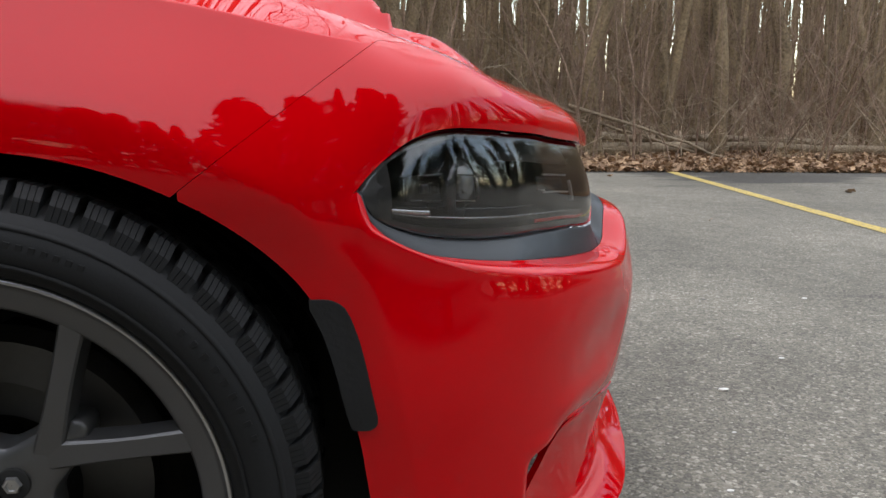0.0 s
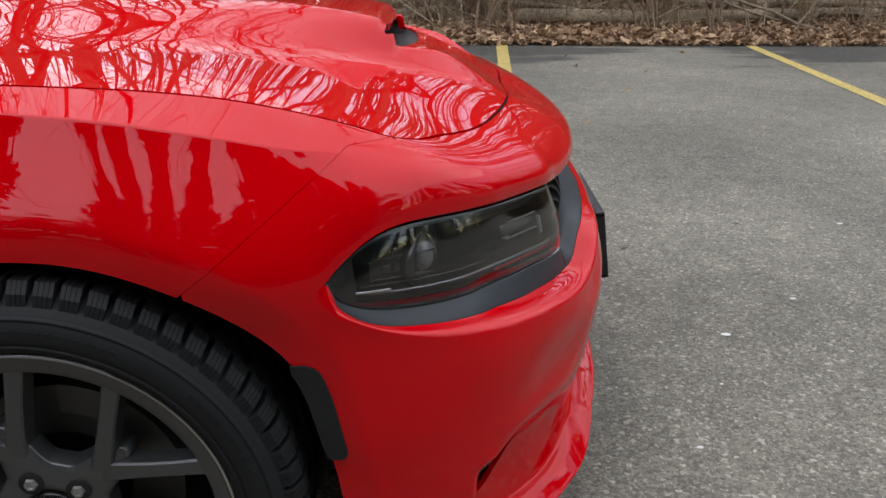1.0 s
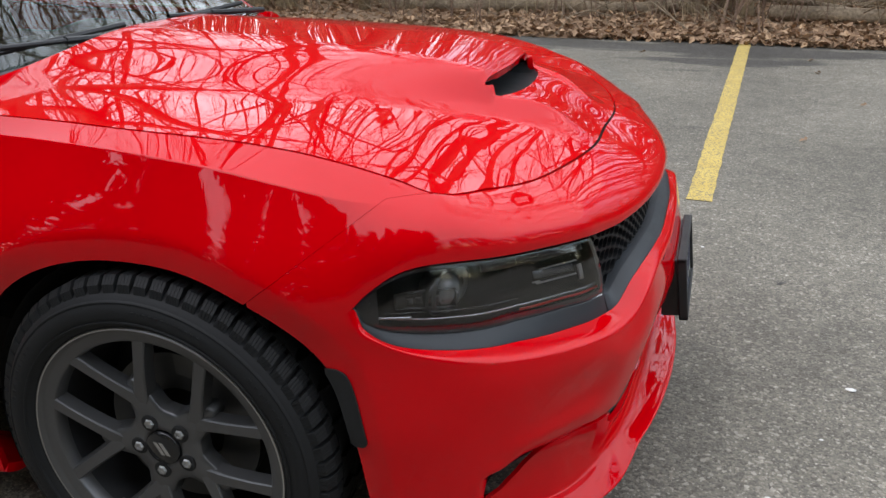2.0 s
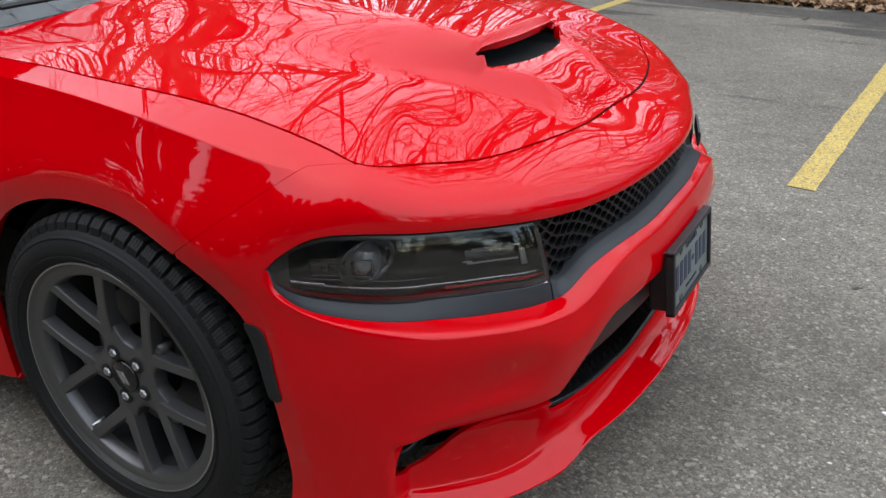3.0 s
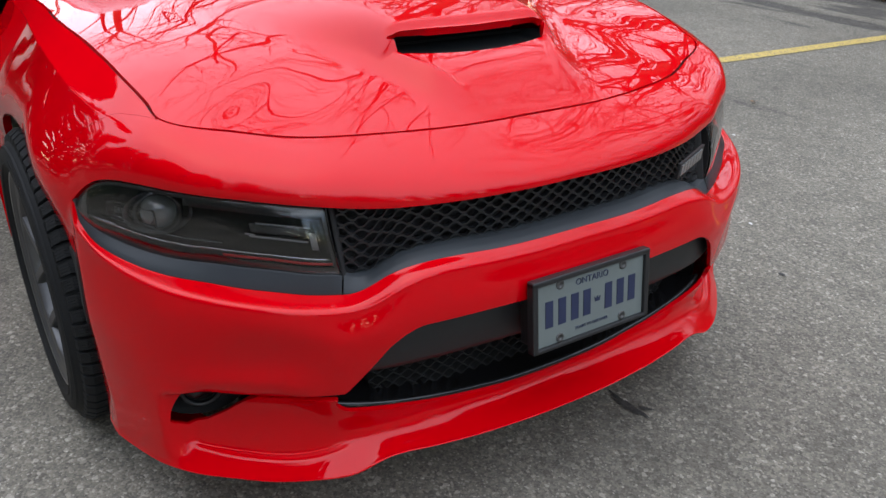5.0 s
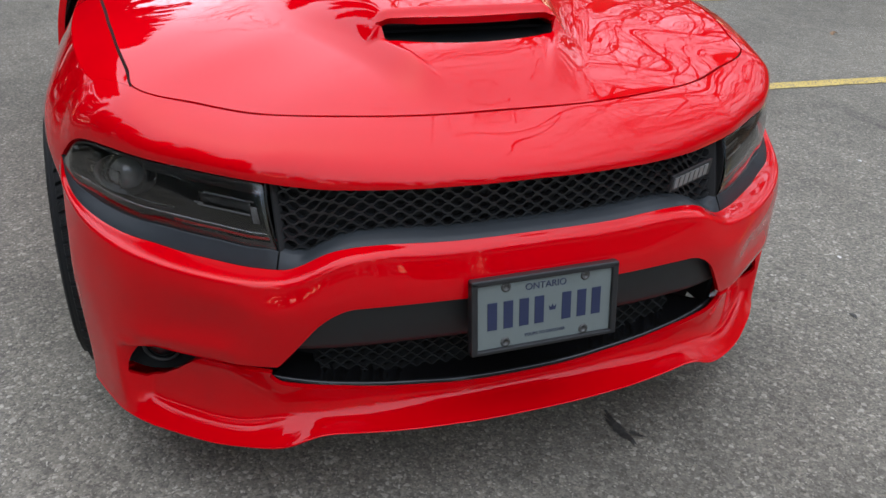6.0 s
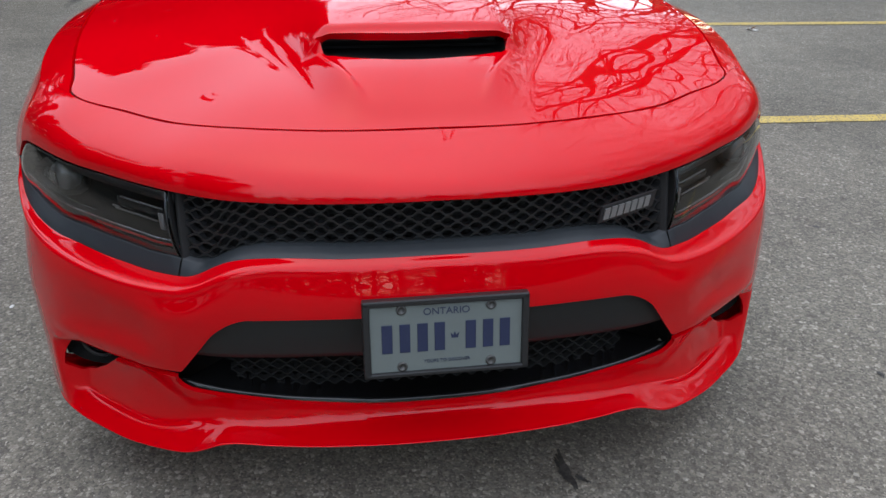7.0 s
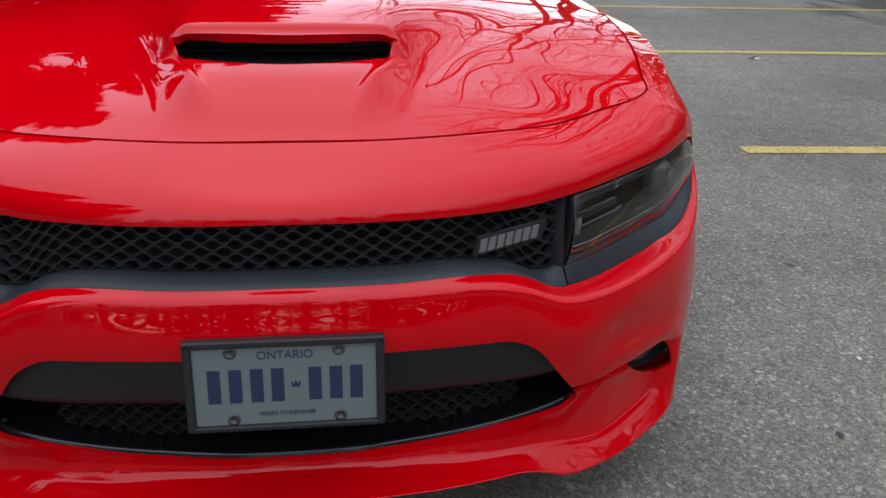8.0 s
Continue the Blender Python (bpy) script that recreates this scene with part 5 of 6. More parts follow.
OIL = noise_mat("oil stain", (0.014, 0.013, 0.012), (0.05, 0.047, 0.043), 0.6, 30.0, 120.0, 0.003)
for n, (x, y, l, w, t) in enumerate(((0.868, 0.320, 0.066, 0.013, 4), (0.90, 0.352, 0.022, 0.007, 40), (1.35, 1.1, 0.02, 0.008, 40), (0.6, 1.35, 0.016, 0.008, 0), (-0.4, 1.75, 0.02, 0.01, 60), (1.9, 1.4, 0.018, 0.007, 10))):
    blotch("oil_stain", x, y, l, w, t, n, OIL, "small dark oil stain soaked into the asphalt", "stain")
WHITE = simple("pale grit", (0.62, 0.61, 0.58), 0.7, scale=200)
for x, y, s in ((1.508, 0.345, 0.013), (1.25, -0.25, 0.007), (1.83, 0.62, 0.008), (2.35, 1.4, 0.010), (1.62, -0.5, 0.006), (0.25, 1.62, 0.008), (-0.55, 2.5, 0.009), (1.05, 1.4, 0.006), (0.45, -1.2, 0.008), (-0.15, -1.25, 0.009), (0.75, -1.02, 0.006), (1.4, 0.05, 0.005)):
    bm = bmesh.new()
    bmesh.ops.create_icosphere(bm, subdivisions=1, radius=s, matrix=Matrix.Translation((x, y, s * 0.25)) @ Matrix.Diagonal((1.4, 0.8, 0.35, 1)))
    for v in bm.verts:
        v.co += Vector((noise.noise(v.co * 300), noise.noise(v.co * 300 + Vector((5, 5, 5))), 0)) * s * 0.3
    tagged(part("pebble", bm, WHITE, None, "small pale stone lying on the asphalt"), category="stone", group="loose stones")
bm = bmesh.new()
add_box(bm, Matrix.Translation((-4.39, 3.58, 0.006)) @ pose(0, 0, 0, 0, 0, 20), 0.10, 0.05, 0.006, 0.002)
tagged(part("paper_scrap", bm, WHITE, None, "white scrap of paper lying on the asphalt"), category="litter")

# ---- the wood's edge ----
EDGE_Y = 7.62
LITTER = noise_mat("leaf litter ground", (0.12, 0.07, 0.04), (0.34, 0.22, 0.135), 0.9, 3.0, 60.0, 0.02)
bm = bmesh.new()
nx, ny = 120, 60
grid = [[None] * (ny + 1) for _ in range(nx + 1)]
for i in range(nx + 1):
    for j in range(ny + 1):
        x = -45 + 90 * i / nx
        y = EDGE_Y + 42 * (j / ny) ** 1.6
        wave = 0.10 * math.sin(x * 1.7) + 0.06 * math.sin(x * 4.1 + 1) if j == 0 else 0
        h = 0.006 if j == 0 else 0.03 + 0.10 * min(1, (y - EDGE_Y) / 2.5) + 0.08 * noise.noise((x * 0.4, y * 0.4, 0)) + 0.02 * noise.noise((x * 2, y * 2, 3))
        grid[i][j] = bm.verts.new((x, y + wave, h))
for i in range(nx):
    for j in range(ny):
        bm.faces.new((grid[i][j], grid[i + 1][j], grid[i + 1][j + 1], grid[i][j + 1]))
tagged(part("forest_floor", bm, LITTER, None, "brown forest floor covered with fallen leaves", smooth=True), category="ground", kind="structure")


def leaf_mat(name, lo, hi):
    """Dry leaves: each island a tone of its own."""
    m, n, k, bs = material(name)
    geo = n.new("ShaderNodeNewGeometry")
    ramp = n.new("ShaderNodeValToRGB")
    ramp.color_ramp.elements[0].color, ramp.color_ramp.elements[1].color = (*lo, 1), (*hi, 1)
    e = ramp.color_ramp.elements.new(0.6)
    e.color = (*[(a + b) * 0.42 for a, b in zip(lo, hi)], 1)
    k.new(geo.outputs["Random Per Island"], ramp.inputs["Fac"])
    k.new(ramp.outputs["Color"], bs.inputs["Base Color"])
    bs.inputs["Roughness"].default_value = 0.75
    return m


LEAF = leaf_mat("dry leaves", (0.15, 0.075, 0.038), (0.52, 0.33, 0.20))


def leaf_quad(verts, faces, x, y, z, size, rnd, flat=0.5):
    m = pose(x, y, z, rnd.uniform(-50, 50) * flat, rnd.uniform(-50, 50) * flat, rnd.uniform(0, 360))
    base = len(verts)
    for px, py, pz in ((-0.5, 0, 0), (-0.12, -0.32, 0.10), (0.5, 0, -0.02), (-0.12, 0.32, 0.12), (0.0, 0, -0.06)):
        verts.append(tuple(m @ Vector((px * size, py * size, pz * size))))
    faces.extend([(base, base + 1, base + 4), (base + 1, base + 2, base + 4), (base + 2, base + 3, base + 4), (base + 3, base, base + 4)])


rnd = random.Random(5)
verts, faces = [], []
for _ in range(26000):
    x = rnd.uniform(-9, 14)
    y = EDGE_Y - 0.10 + 3.6 * rnd.random() ** 1.5
    leaf_quad(verts, faces, x, y, (0.012 if y < EDGE_Y + 0.05 else 0.03 + 0.10 * min(1, (y - EDGE_Y) / 2.5)) + rnd.uniform(0, 0.05), rnd.uniform(0.05, 0.13), rnd, 0.9)
tagged(link_mesh("leaf_litter", verts, faces, LEAF, smooth=False), "dry brown fallen leaves lying at the wood's edge", "leaves", kind="stuff")
for x, y, s in ((5.06, 5.40, 0.13), (1.9, 5.9, 0.06), (2.5, 5.6, 0.07), (2.1, 4.6, 0.05), (-4.4, 3.56, 0.09), (-3.0, 4.6, 0.07), (2.9, 3.6, 0.04), (1.9, 6.6, 0.07), (3.2, 6.9, 0.08), (0.3, 6.7, 0.06), (1.6, 3.4, 0.05), (-0.9, 3.1, 0.05)):
    verts, faces = [], []
    leaf_quad(verts, faces, x, y, 0.012, s, rnd, 0.5)
    leaf_quad(verts, faces, x + s * 0.3, y + s * 0.2, 0.02, s * 0.7, rnd, 0.8)
    tagged(link_mesh("fallen_leaf", verts, faces, LEAF, smooth=False), "dry brown leaf lying on the asphalt", "leaf", "stray leaves")

BARK = noise_mat("grey-brown bark", (0.087, 0.058, 0.033), (0.30, 0.21, 0.120), 0.9, 2.5, 26.0, 0.02)
TWIG = noise_mat("reddish twigs", (0.11, 0.062, 0.043), (0.33, 0.215, 0.15), 0.85, 2.0, 40.0, 0.004)
DRYWOOD = noise_mat("weathered dead wood", (0.12, 0.085, 0.055), (0.36, 0.27, 0.185), 0.9, 2.0, 30.0, 0.01)


def tube(verts, faces, path, radii, sides):
    """A tapered tube along a path."""
    base = len(verts)
    for q, (p, r) in enumerate(zip(path, radii)):
        d = (path[min(q + 1, len(path) - 1)] - path[max(q - 1, 0)]).normalized()
        a = d.orthogonal().normalized()
        b = d.cross(a)
        for s in range(sides):
            k = 2 * math.pi * s / sides
            verts.append(tuple(p + a * (r * math.cos(k)) + b * (r * math.sin(k))))
    for q in range(len(path) - 1):
        for s in range(sides):
            i, j = base + q * sides + s, base + q * sides + (s + 1) % sides
            faces.append((i, j, j + sides, i + sides))


def grow(verts, faces, rnd, at, way, length, radius, depth, spread, sides):
    """A limb that bends and tapers and, from it, its own limbs down to twigs."""
    steps = (2, 3, 5, 7)[min(depth, 3)]
    path, p, d = [at], at.copy(), way.normalized()
    for q in range(steps):
        d = (d + Vector((rnd.uniform(-1, 1), rnd.uniform(-1, 1), rnd.uniform(-0.6, 1.0))) * (0.22 if depth else 0.3)).normalized()
        p = p + d * (length / steps)
        path.append(p.copy())
    radii = [radius * (1 - 0.72 * q / steps) for q in range(steps + 1)]
    tube(verts, faces, path, radii, sides)
    if depth:
        kids = 6 if depth > 1 else 5
        turn = rnd.uniform(0, 2 * math.pi)
        for c in range(kids):
            f = 0.22 + 0.76 * (c + rnd.random()) / kids
            i = min(int(f * steps), steps - 1)
            along = (path[i + 1] - path[i]).normalized()
            a = along.orthogonal().normalized()
            turn += 2.4 + rnd.uniform(-0.5, 0.5)
            out = a * math.cos(turn) + along.cross(a) * math.sin(turn) + Vector((0, 0, 0.25))
            grow(verts, faces, rnd, path[i].lerp(path[i + 1], f * steps - i), along * (1 - spread) + out.normalized() * spread,
                 length * rnd.uniform(0.40, 0.66) * (1.15 - 0.5 * f), max(0.0032, radii[i] * rnd.uniform(0.34, 0.5)), depth - 1, spread, max(3, sides - 1))


def bare_tree(seed, height, girth, label, first=0.30, limbs=12, depth=2, reach=0.30, fork=1.0):
    """A leafless tree: a tapered trunk, which may fork into leaders, and a crown of limbs and twigs."""
    rnd = random.Random(seed)
    tree = thing("tree", label, "tree", group="bare trees")
    path, p = [], Vector((0, 0, -0.1))
    for q in range(13):
        path.append(p.copy())
        p = p + Vector((rnd.uniform(-1, 1) * 0.028, rnd.uniform(-1, 1) * 0.028, fork / 12)) * height
    radii = [girth * (1.4 if q == 0 else (1 - (0.88 if fork == 1 else 0.45) * q / 12)) for q in range(13)]
    verts, faces = [], []
    tube(verts, faces, path, radii, 9)
    link_mesh("trunk", verts, faces, BARK, tree)
    verts, faces = [], []
    for c in range(limbs):
        f = first + (1 - first) * (c + rnd.random() * 0.6) / limbs
        if fork < 1 and c >= limbs - 4:
            f = 0.995
        i = min(int(f * 12), 11)
        at = path[i].lerp(path[i + 1], f * 12 - i)
        a = 2.4 * c + rnd.uniform(-0.4, 0.4)
        way = Vector((math.cos(a), math.sin(a), rnd.uniform(0.35, 0.9) if f < 0.99 else rnd.uniform(1.0, 1.9)))
        grow(verts, faces, rnd, at, way, height * rnd.uniform(0.8, 1.2) * reach * (1.25 - 0.55 * f), radii[i] * rnd.uniform(0.38, 0.55), depth, 0.55, 6 if depth > 2 else 4)
    link_mesh("crown", verts, faces, BARK, tree)
    return tree


def sapling(seed, height):
    rnd = random.Random(seed)
    bush = thing("sapling", "thin leafless sapling with reddish-brown twigs", "sapling", group="saplings")
    verts, faces = [], []
    for _ in range(rnd.choice((1, 2, 3))):
        grow(verts, faces, rnd, Vector((rnd.uniform(-0.1, 0.1), rnd.uniform(-0.1, 0.1), -0.05)), Vector((rnd.uniform(-0.25, 0.25), rnd.uniform(-0.25, 0.25), 1)), height * rnd.uniform(0.7, 1), 0.006 + 0.004 * height, 2, 0.42, 5)
    link_mesh("stem", verts, faces, TWIG, bush)
    return bush


kinds = [bare_tree(11 + s, h, g, "tall leafless tree with grey-brown bark") for s, (h, g) in enumerate(((17, 0.10), (20, 0.12), (15, 0.07), (18, 0.095)))]
spreading = [bare_tree(71 + s, h, g, "broad leafless tree with a forked trunk and fine twigs", 0.35, 13, 3, 0.36, 0.45) for s, (h, g) in enumerate(((20, 0.30), (17, 0.19)))]
slim = [bare_tree(31 + s, h, g, "slender leafless tree with grey-brown bark", 0.28, 11, 1, 0.24) for s, (h, g) in enumerate(((14, 0.055), (17, 0.08), (20, 0.11)))]
small = [sapling(40 + s, h) for s, h in enumerate((2.2, 3.4, 1.5, 2.8, 4.5, 1.1))]
rnd = random.Random(8)
spots = []


def place(source, x, y, z=0.0, scale=1.0):
    m = pose(x, y, z, rnd.uniform(-3, 3), rnd.uniform(-3, 3), rnd.uniform(0, 360))
    ob = copy_thing(source, m)
    ob.scale = (scale, scale, scale)
    return ob


for q in range(110):
    x, y = rnd.uniform(-26, 30), EDGE_Y + 1.1 + 26 * rnd.random() ** 1.35
    if all((x - a) ** 2 + (y - b) ** 2 > 0.8 for a, b in spots):
        spots.append((x, y))
        near = y < EDGE_Y + 4 and -14 < x < 9
        place(rnd.choice(kinds + slim if near else slim), x, y, 0.05, rnd.uniform(0.8, 1.15))
for x, y, k in ((3.55, 9.0, 0), (4.62, 9.3, 2), (5.45, 9.2, 0), (6.95, 10.6, 1), (1.38, 9.2, 3), (1.06, 9.7, 0), (9.6, 10.2, 3), (8.0, 9.6, 2)):
    place(kinds[k], x, y, 0.05)
for q in range(120):
    place(rnd.choice(small), rnd.uniform(-4, 16), EDGE_Y + 0.35 + 5.5 * rnd.random() ** 1.4, 0.04, rnd.uniform(0.7, 1.25))
# trees round the rest of the lot, which show in the paintwork
for x, y, k in ((-6, -13, 0), (-2, -15, 1), (2, -14, 2), (6, -16, 0), (10, -13, 1), (14, -15, 2), (-11, -14, 0), (20, -8, 1), (22, -2, 0), (23, 4, 2), (18, -13, 1), (0, -19, 0), (-8, -19, 1), (8, -21, 2)):
    place(slim[k], x, y)
for x, y, k, s in ((-7.6, 8.2, 0, 1.0), (-13.5, 4.6, 1, 1.0), (-3.2, 9.4, 1, 1.05), (-16.5, 8.2, 0, 0.95), (2.4, 10.8, 0, 0.9), (-19.0, 1.4, 1, 1.05)):
    place(spreading[k], x, y, 0.05, s)
for x, y, k, s in ((-5.4, 8.9, 1, 1.0), (-10.6, 9.6, 0, 1.1), (-0.7, 10.2, 1, 1.0), (-5.9, 11, 3, 1.1), (-17.5, 5.0, 1, 1.1)):
    place(kinds[k], x, y, 0.05, s)
# belt out of view ahead of the car, added to cut horizon light
for q in range(26):
    place(slim[q % 3], 17 + 9 * rnd.random(), -15 + 24 * (q + rnd.random()) / 26, 0.0, rnd.uniform(0.75, 1.05))
for ob in kinds + small + slim + spreading:
    ob.location = (rnd.uniform(-20, -14), EDGE_Y + rnd.uniform(3, 9), 0.05)


def conifer(seed, height):
    """A spruce: a straight trunk and drooping boughs of many needle clumps."""
    rnd = random.Random(seed)
    tree = thing("conifer", "dark green spruce tree with dense boughs", "tree", group="spruces")
    verts, faces = [], []
    tube(verts, faces, [Vector((0, 0, -0.1)), Vector((0.05, 0, height * 0.5)), Vector((0, 0, height))], [0.2, 0.12, 0.02], 8)
    link_mesh("trunk", verts, faces, BARK, tree)
    verts, faces = [], []
    z = height * 0.07
    while z < height * 0.985:
        reach = (height * 0.19 * (1 - z / height) + 0.18)
        for b in range(9):
            a, r = rnd.uniform(0, 2 * math.pi), reach * rnd.uniform(0.5, 1.3)
            for q in range(max(6, int(r * 20))):
                f = (q + 0.5 + rnd.random()) / max(6, int(r * 20))
                c = Vector((r * f * math.cos(a), r * f * math.sin(a), z - 0.32 * r * f + 0.12 * r * f * f))
                side_way = Vector((-math.sin(a), math.cos(a), 0)) * rnd.choice((-1, 1)) + Vector((math.cos(a), math.sin(a), 0)) * 0.9
                w = Vector((rnd.uniform(-0.3, 0.3), rnd.uniform(-0.3, 0.3), rnd.uniform(-0.7, -0.1)))
                tip = c + (side_way.normalized() + w * 0.6).normalized() * rnd.uniform(0.25, 0.5) * (1.2 - 0.5 * f)
                wide = Vector((math.cos(a), math.sin(a), rnd.uniform(-0.5, 0.5))) * rnd.uniform(0.08, 0.16)
                base = len(verts)
                verts.extend([tuple(c - wide), tuple(c + wide), tuple(tip)])
                faces.append((base, base + 1, base + 2))
        z += height * 0.027 * (1.15 - 0.5 * z / height)
    link_mesh("crown", verts, faces, NEEDLE, tree)
    return tree


NEEDLE = leaf_mat("spruce needles", (0.012, 0.025, 0.012), (0.04, 0.065, 0.03))
spruce = conifer(3, 11)
spruce.location = (3.2, -12.5, 0)
# the tall stand beside the car, with gaps between the crowns
TALL = ((-11.5, -5.4, 1.35), (-12.4, -2.4, 1.15), (-14, -8, 1.4), (-12.6, -6.9, 1.2), (-13.6, -4.2, 1.3), (-15.2, -5.9, 1.5), (-15.6, -2.2, 1.35), (-17.0, -4.0, 1.4), (-9.8, -7.4, 1.5), (-6.7, -9.9, 1.06), (-8.2, -11.6, 1.3), (-4.9, -12.4, 1.15), (-3.2, -10.9, 1.1), (-1.2, -11.3, 1.2), (0.4, -11.9, 1.27), (4.4, -9.9, 1.5), (6.3, -9.2, 1.5), (9.0, -8.6, 1.35), (2.3, -12.6, 1.2))
# the low fringe along the wood's edge
FRINGE = ((6.2, -11.6, 0.65), (9.0, -12.8, 1.0), (-2.2, -13.0, 0.8), (4.8, -13.4, 0.7), (7.6, -13.8, 0.8), (1.7, -13.6, 0.75), (-5.6, -12.8, 0.8), (-9.6, -10.4, 0.85), (-11.6, -9.2, 0.9), (11.2, -13.0, 0.8), (13.4, -12.2, 0.9), (16.0, -11.8, 0.7))
# small spruces out of view ahead of the car, added to screen low sky
FAR = ((17.5, -9.5, 0.6), (20.5, -6.0, 0.6), (19.8, -2.5, 0.62), (21.5, 1.0, 0.6), (20.4, 4.2, 0.6), (18.6, -7.8, 0.8), (18.9, -4.3, 0.85), (18.4, -0.7, 0.75), (18.8, 2.7, 0.85), (18.5, 5.9, 0.8), (19.2, 7.6, 0.8), (18.2, 9.4, 0.8), (21.4, -7.0, 0.9), (22.0, -3.6, 0.8), (21.6, 3.0, 0.9))
for x, y, s in TALL + FRINGE + FAR:
    place(spruce, x, y, 0, s)


# the far wood: thin trunks past counting
verts, faces = [], []
for q in range(5600):
    x, y = rnd.uniform(-22, 48), EDGE_Y + 2.6 + 34 * rnd.random() ** 0.9
    h, r = rnd.uniform(4.5, 10.5), 0.012 + 0.10 * rnd.random() ** 3
    lean = Vector((rnd.uniform(-0.09, 0.09), rnd.uniform(-0.06, 0.06), 1))
    a = Vector((x, y, 0))
    mid = a + lean * h * 0.5 + Vector((rnd.uniform(-0.15, 0.15), 0, 0))
    tube(verts, faces, [a, mid, a + lean * h], [r, r * 0.75, r * 0.3], 5)
    for b in range(5):
        at = a.lerp(mid, rnd.uniform(0.15, 1.0))
        tube(verts, faces, [at, at + Vector((rnd.uniform(-0.9, 0.9), rnd.uniform(-0.4, 0.4), rnd.uniform(0.2, 1.1)))], [min(r * 0.4, 0.014), 0.003], 3)
tagged(link_mesh("far_wood", verts, faces, BARK), "dense leafless wood of thin grey-brown trunks", "trees", kind="stuff")


# underbrush: thin reddish stems past counting
verts, faces = [], []
for q in range(3600):
    x, y = rnd.uniform(-14, 26), EDGE_Y + 0.9 + 9 * rnd.random() ** 1.2
    if noise.noise((x * 0.5, y * 0.5, 4)) < -0.12:
        continue
    h = rnd.uniform(0.5, 2.6)
    a = Vector((x, y, 0.02))
    tip = a + Vector((rnd.uniform(-0.3, 0.3), rnd.uniform(-0.3, 0.3), 1)) * h
    mid = (a + tip) / 2 + Vector((rnd.uniform(-0.1, 0.1), rnd.uniform(-0.1, 0.1), 0))
    tube(verts, faces, [a, mid, tip], [0.008, 0.006, 0.002], 3)
    for b in range(4):
        at = a.lerp(tip, rnd.uniform(0.3, 0.95))
        tube(verts, faces, [at, at + Vector((rnd.uniform(-0.4, 0.4), rnd.uniform(-0.3, 0.3), rnd.uniform(0.05, 0.5)))], [0.004, 0.0015], 3)
tagged(link_mesh("underbrush", verts, faces, TWIG), "thicket of thin reddish-brown leafless stems", "underbrush", kind="stuff")


def log(seed, a, b, r):
    rnd = random.Random(seed)
    a, b = Vector(a), Vector(b)
    path = [a.lerp(b, q / 7) + Vector((0, 0, rnd.uniform(-0.03, 0.03))) for q in range(8)]
    verts, faces = [], []
    tube(verts, faces, path, [r * rnd.uniform(0.85, 1.1) * (1 - 0.04 * q) for q in range(8)], 10)
    faces.append(tuple(range(9, -1, -1)))
    faces.append(tuple(len(verts) - 10 + s for s in range(10)))
    return tagged(link_mesh("fallen_log", verts, faces, DRYWOOD), "weathered fallen log lying among leaves", "log", "fallen logs")


for q, (a, b, r) in enumerate((((1.6, 9.0, 0.17), (5.6, 9.2, 0.2), 0.10), ((5.2, 9.5, 0.20), (9.5, 9.1, 0.18), 0.07), ((3.0, 9.8, 0.35), (7.5, 9.9, 0.25), 0.06), ((-3.5, 9.0, 0.16), (0.6, 9.4, 0.2), 0.11),
                               ((7.8, 8.9, 0.14), (11.5, 9.4, 0.16), 0.06), ((3.2, 8.8, 0.75), (5.4, 8.5, 0.08), 0.025), ((2.6, 9.2, 0.9), (5.0, 8.9, 0.14), 0.022), ((0.4, 9.6, 0.5), (3.2, 9.1, 0.15), 0.05), ((8.6, 9.6, 0.5), (10.4, 8.7, 0.12), 0.02))):
    log(q, a, b, r)
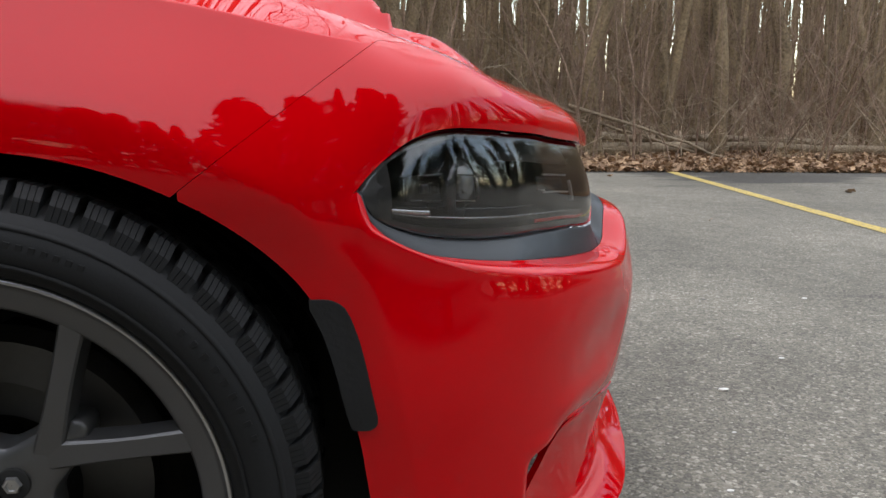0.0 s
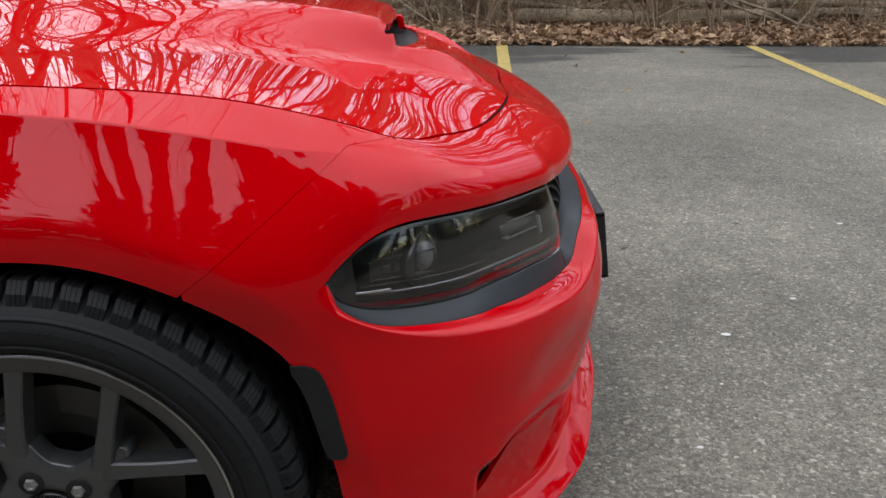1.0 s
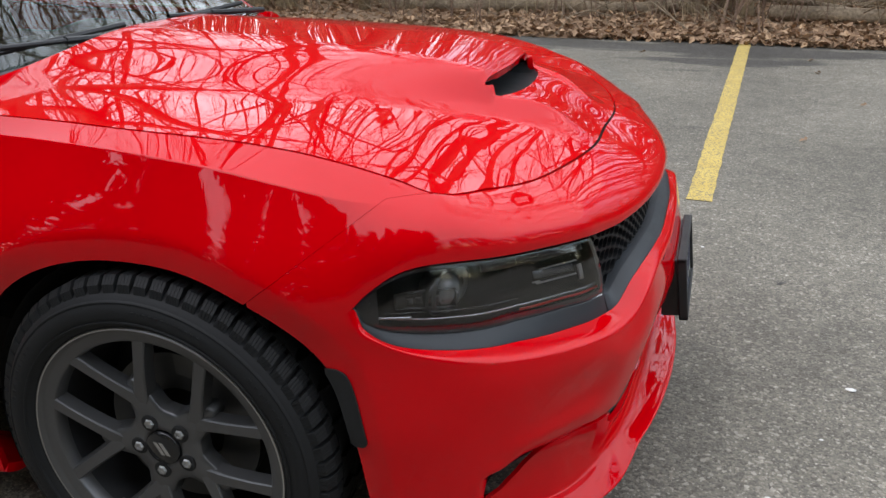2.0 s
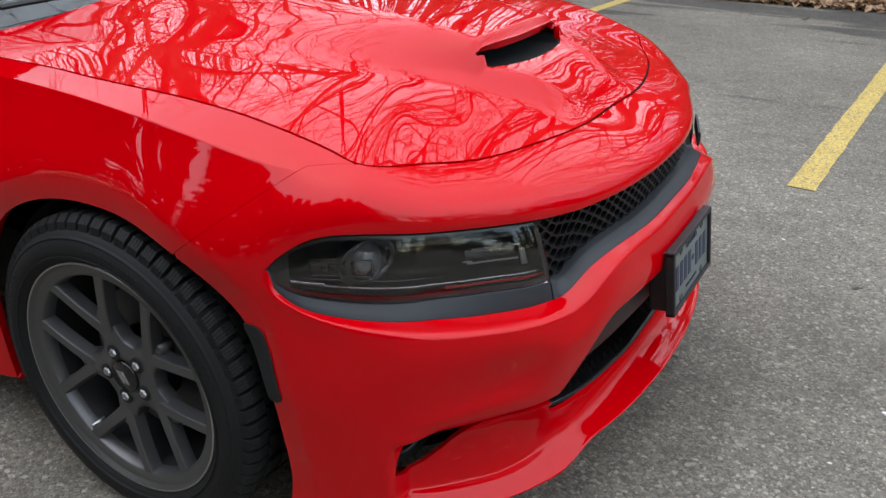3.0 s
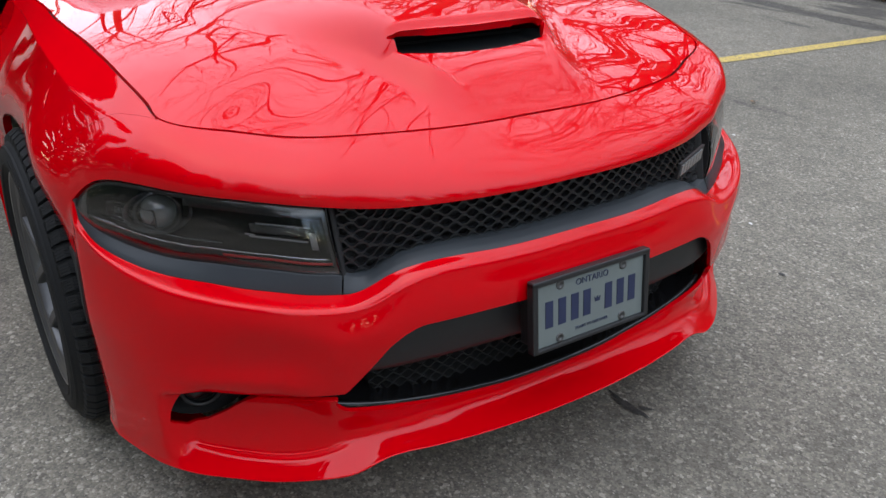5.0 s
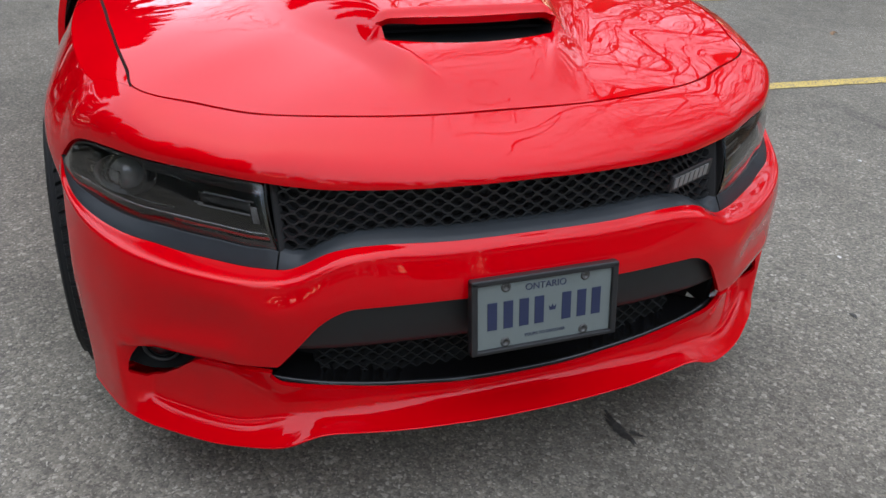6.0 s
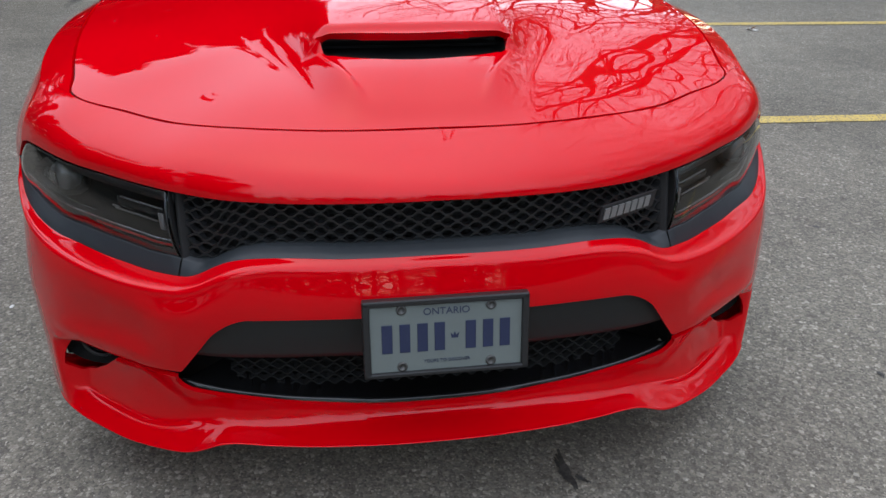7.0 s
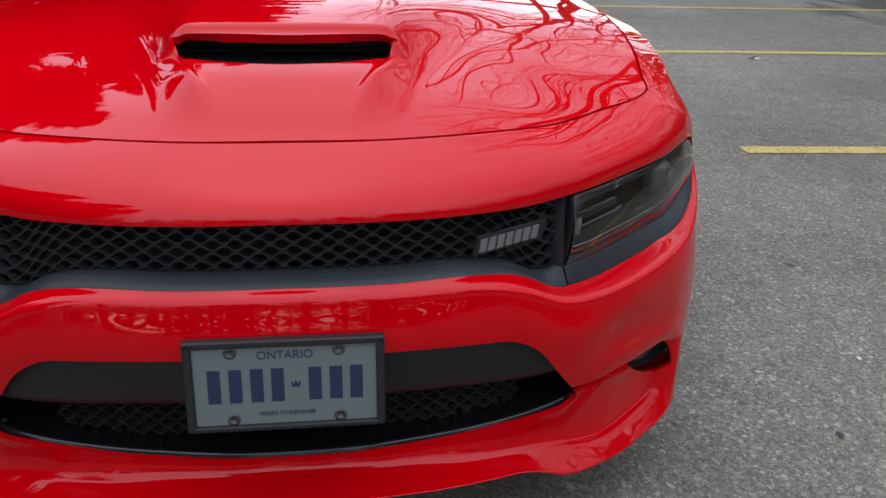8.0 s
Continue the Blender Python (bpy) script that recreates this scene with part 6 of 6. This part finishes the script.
# brushwood: thin bare sticks lying and leaning in a tangle
verts, faces = [], []
for _ in range(520):
    a = Vector((rnd.uniform(-5, 13), EDGE_Y + 0.5 + 2.6 * rnd.random(), rnd.uniform(0.02, 0.35)))
    turn, lift, long = rnd.uniform(0, 2 * math.pi), rnd.uniform(-0.1, 0.75), rnd.uniform(0.5, 2.4)
    d = Vector((math.cos(turn), 0.5 * math.sin(turn), lift)).normalized()
    sag = Vector((rnd.uniform(-0.12, 0.12), 0, rnd.uniform(0.0, 0.22))) * long
    r = rnd.uniform(0.003, 0.011)
    path = [a, a + d * long * 0.35 + sag * 0.9, a + d * long * 0.7 + sag, a + d * long]
    tube(verts, faces, path, [r, r * 0.85, r * 0.6, r * 0.25], 4)
    for _ in range(3):
        at = path[1].lerp(path[3], rnd.random())
        tube(verts, faces, [at, at + Vector((rnd.uniform(-0.35, 0.35), rnd.uniform(-0.2, 0.2), rnd.uniform(-0.05, 0.35)))], [r * 0.5, 0.0015], 3)
tagged(link_mesh("brushwood", verts, faces, DRYWOOD), "tangle of pale dead sticks lying among leaves", "brushwood", kind="stuff")
BUSHY = leaf_mat("dry grass", (0.20, 0.14, 0.08), (0.45, 0.34, 0.21))
verts, faces = [], []
for _ in range(2600):
    x, y = rnd.uniform(-6, 13), EDGE_Y + 0.7 + 2.8 * rnd.random()
    if noise.noise((x * 0.7, y * 0.7, 9)) < 0.05:
        continue
    tip = Vector((x + rnd.uniform(-0.25, 0.25), y + rnd.uniform(-0.2, 0.2), rnd.uniform(0.15, 0.6)))
    base = len(verts)
    mid = (tip + Vector((x, y, 0.12))) / 2 + Vector((0, 0, 0.05))
    verts.extend([(x - 0.003, y, 0.03), (x + 0.003, y, 0.03), (mid.x + 0.0025, mid.y, mid.z), (mid.x - 0.0025, mid.y, mid.z), tuple(tip)])
    faces.extend([(base, base + 1, base + 2, base + 3), (base + 3, base + 2, base + 4)])
tagged(link_mesh("dry_grass", verts, faces, BUSHY, smooth=False), "dry straw-coloured grass standing among leaves", "grass", kind="stuff")
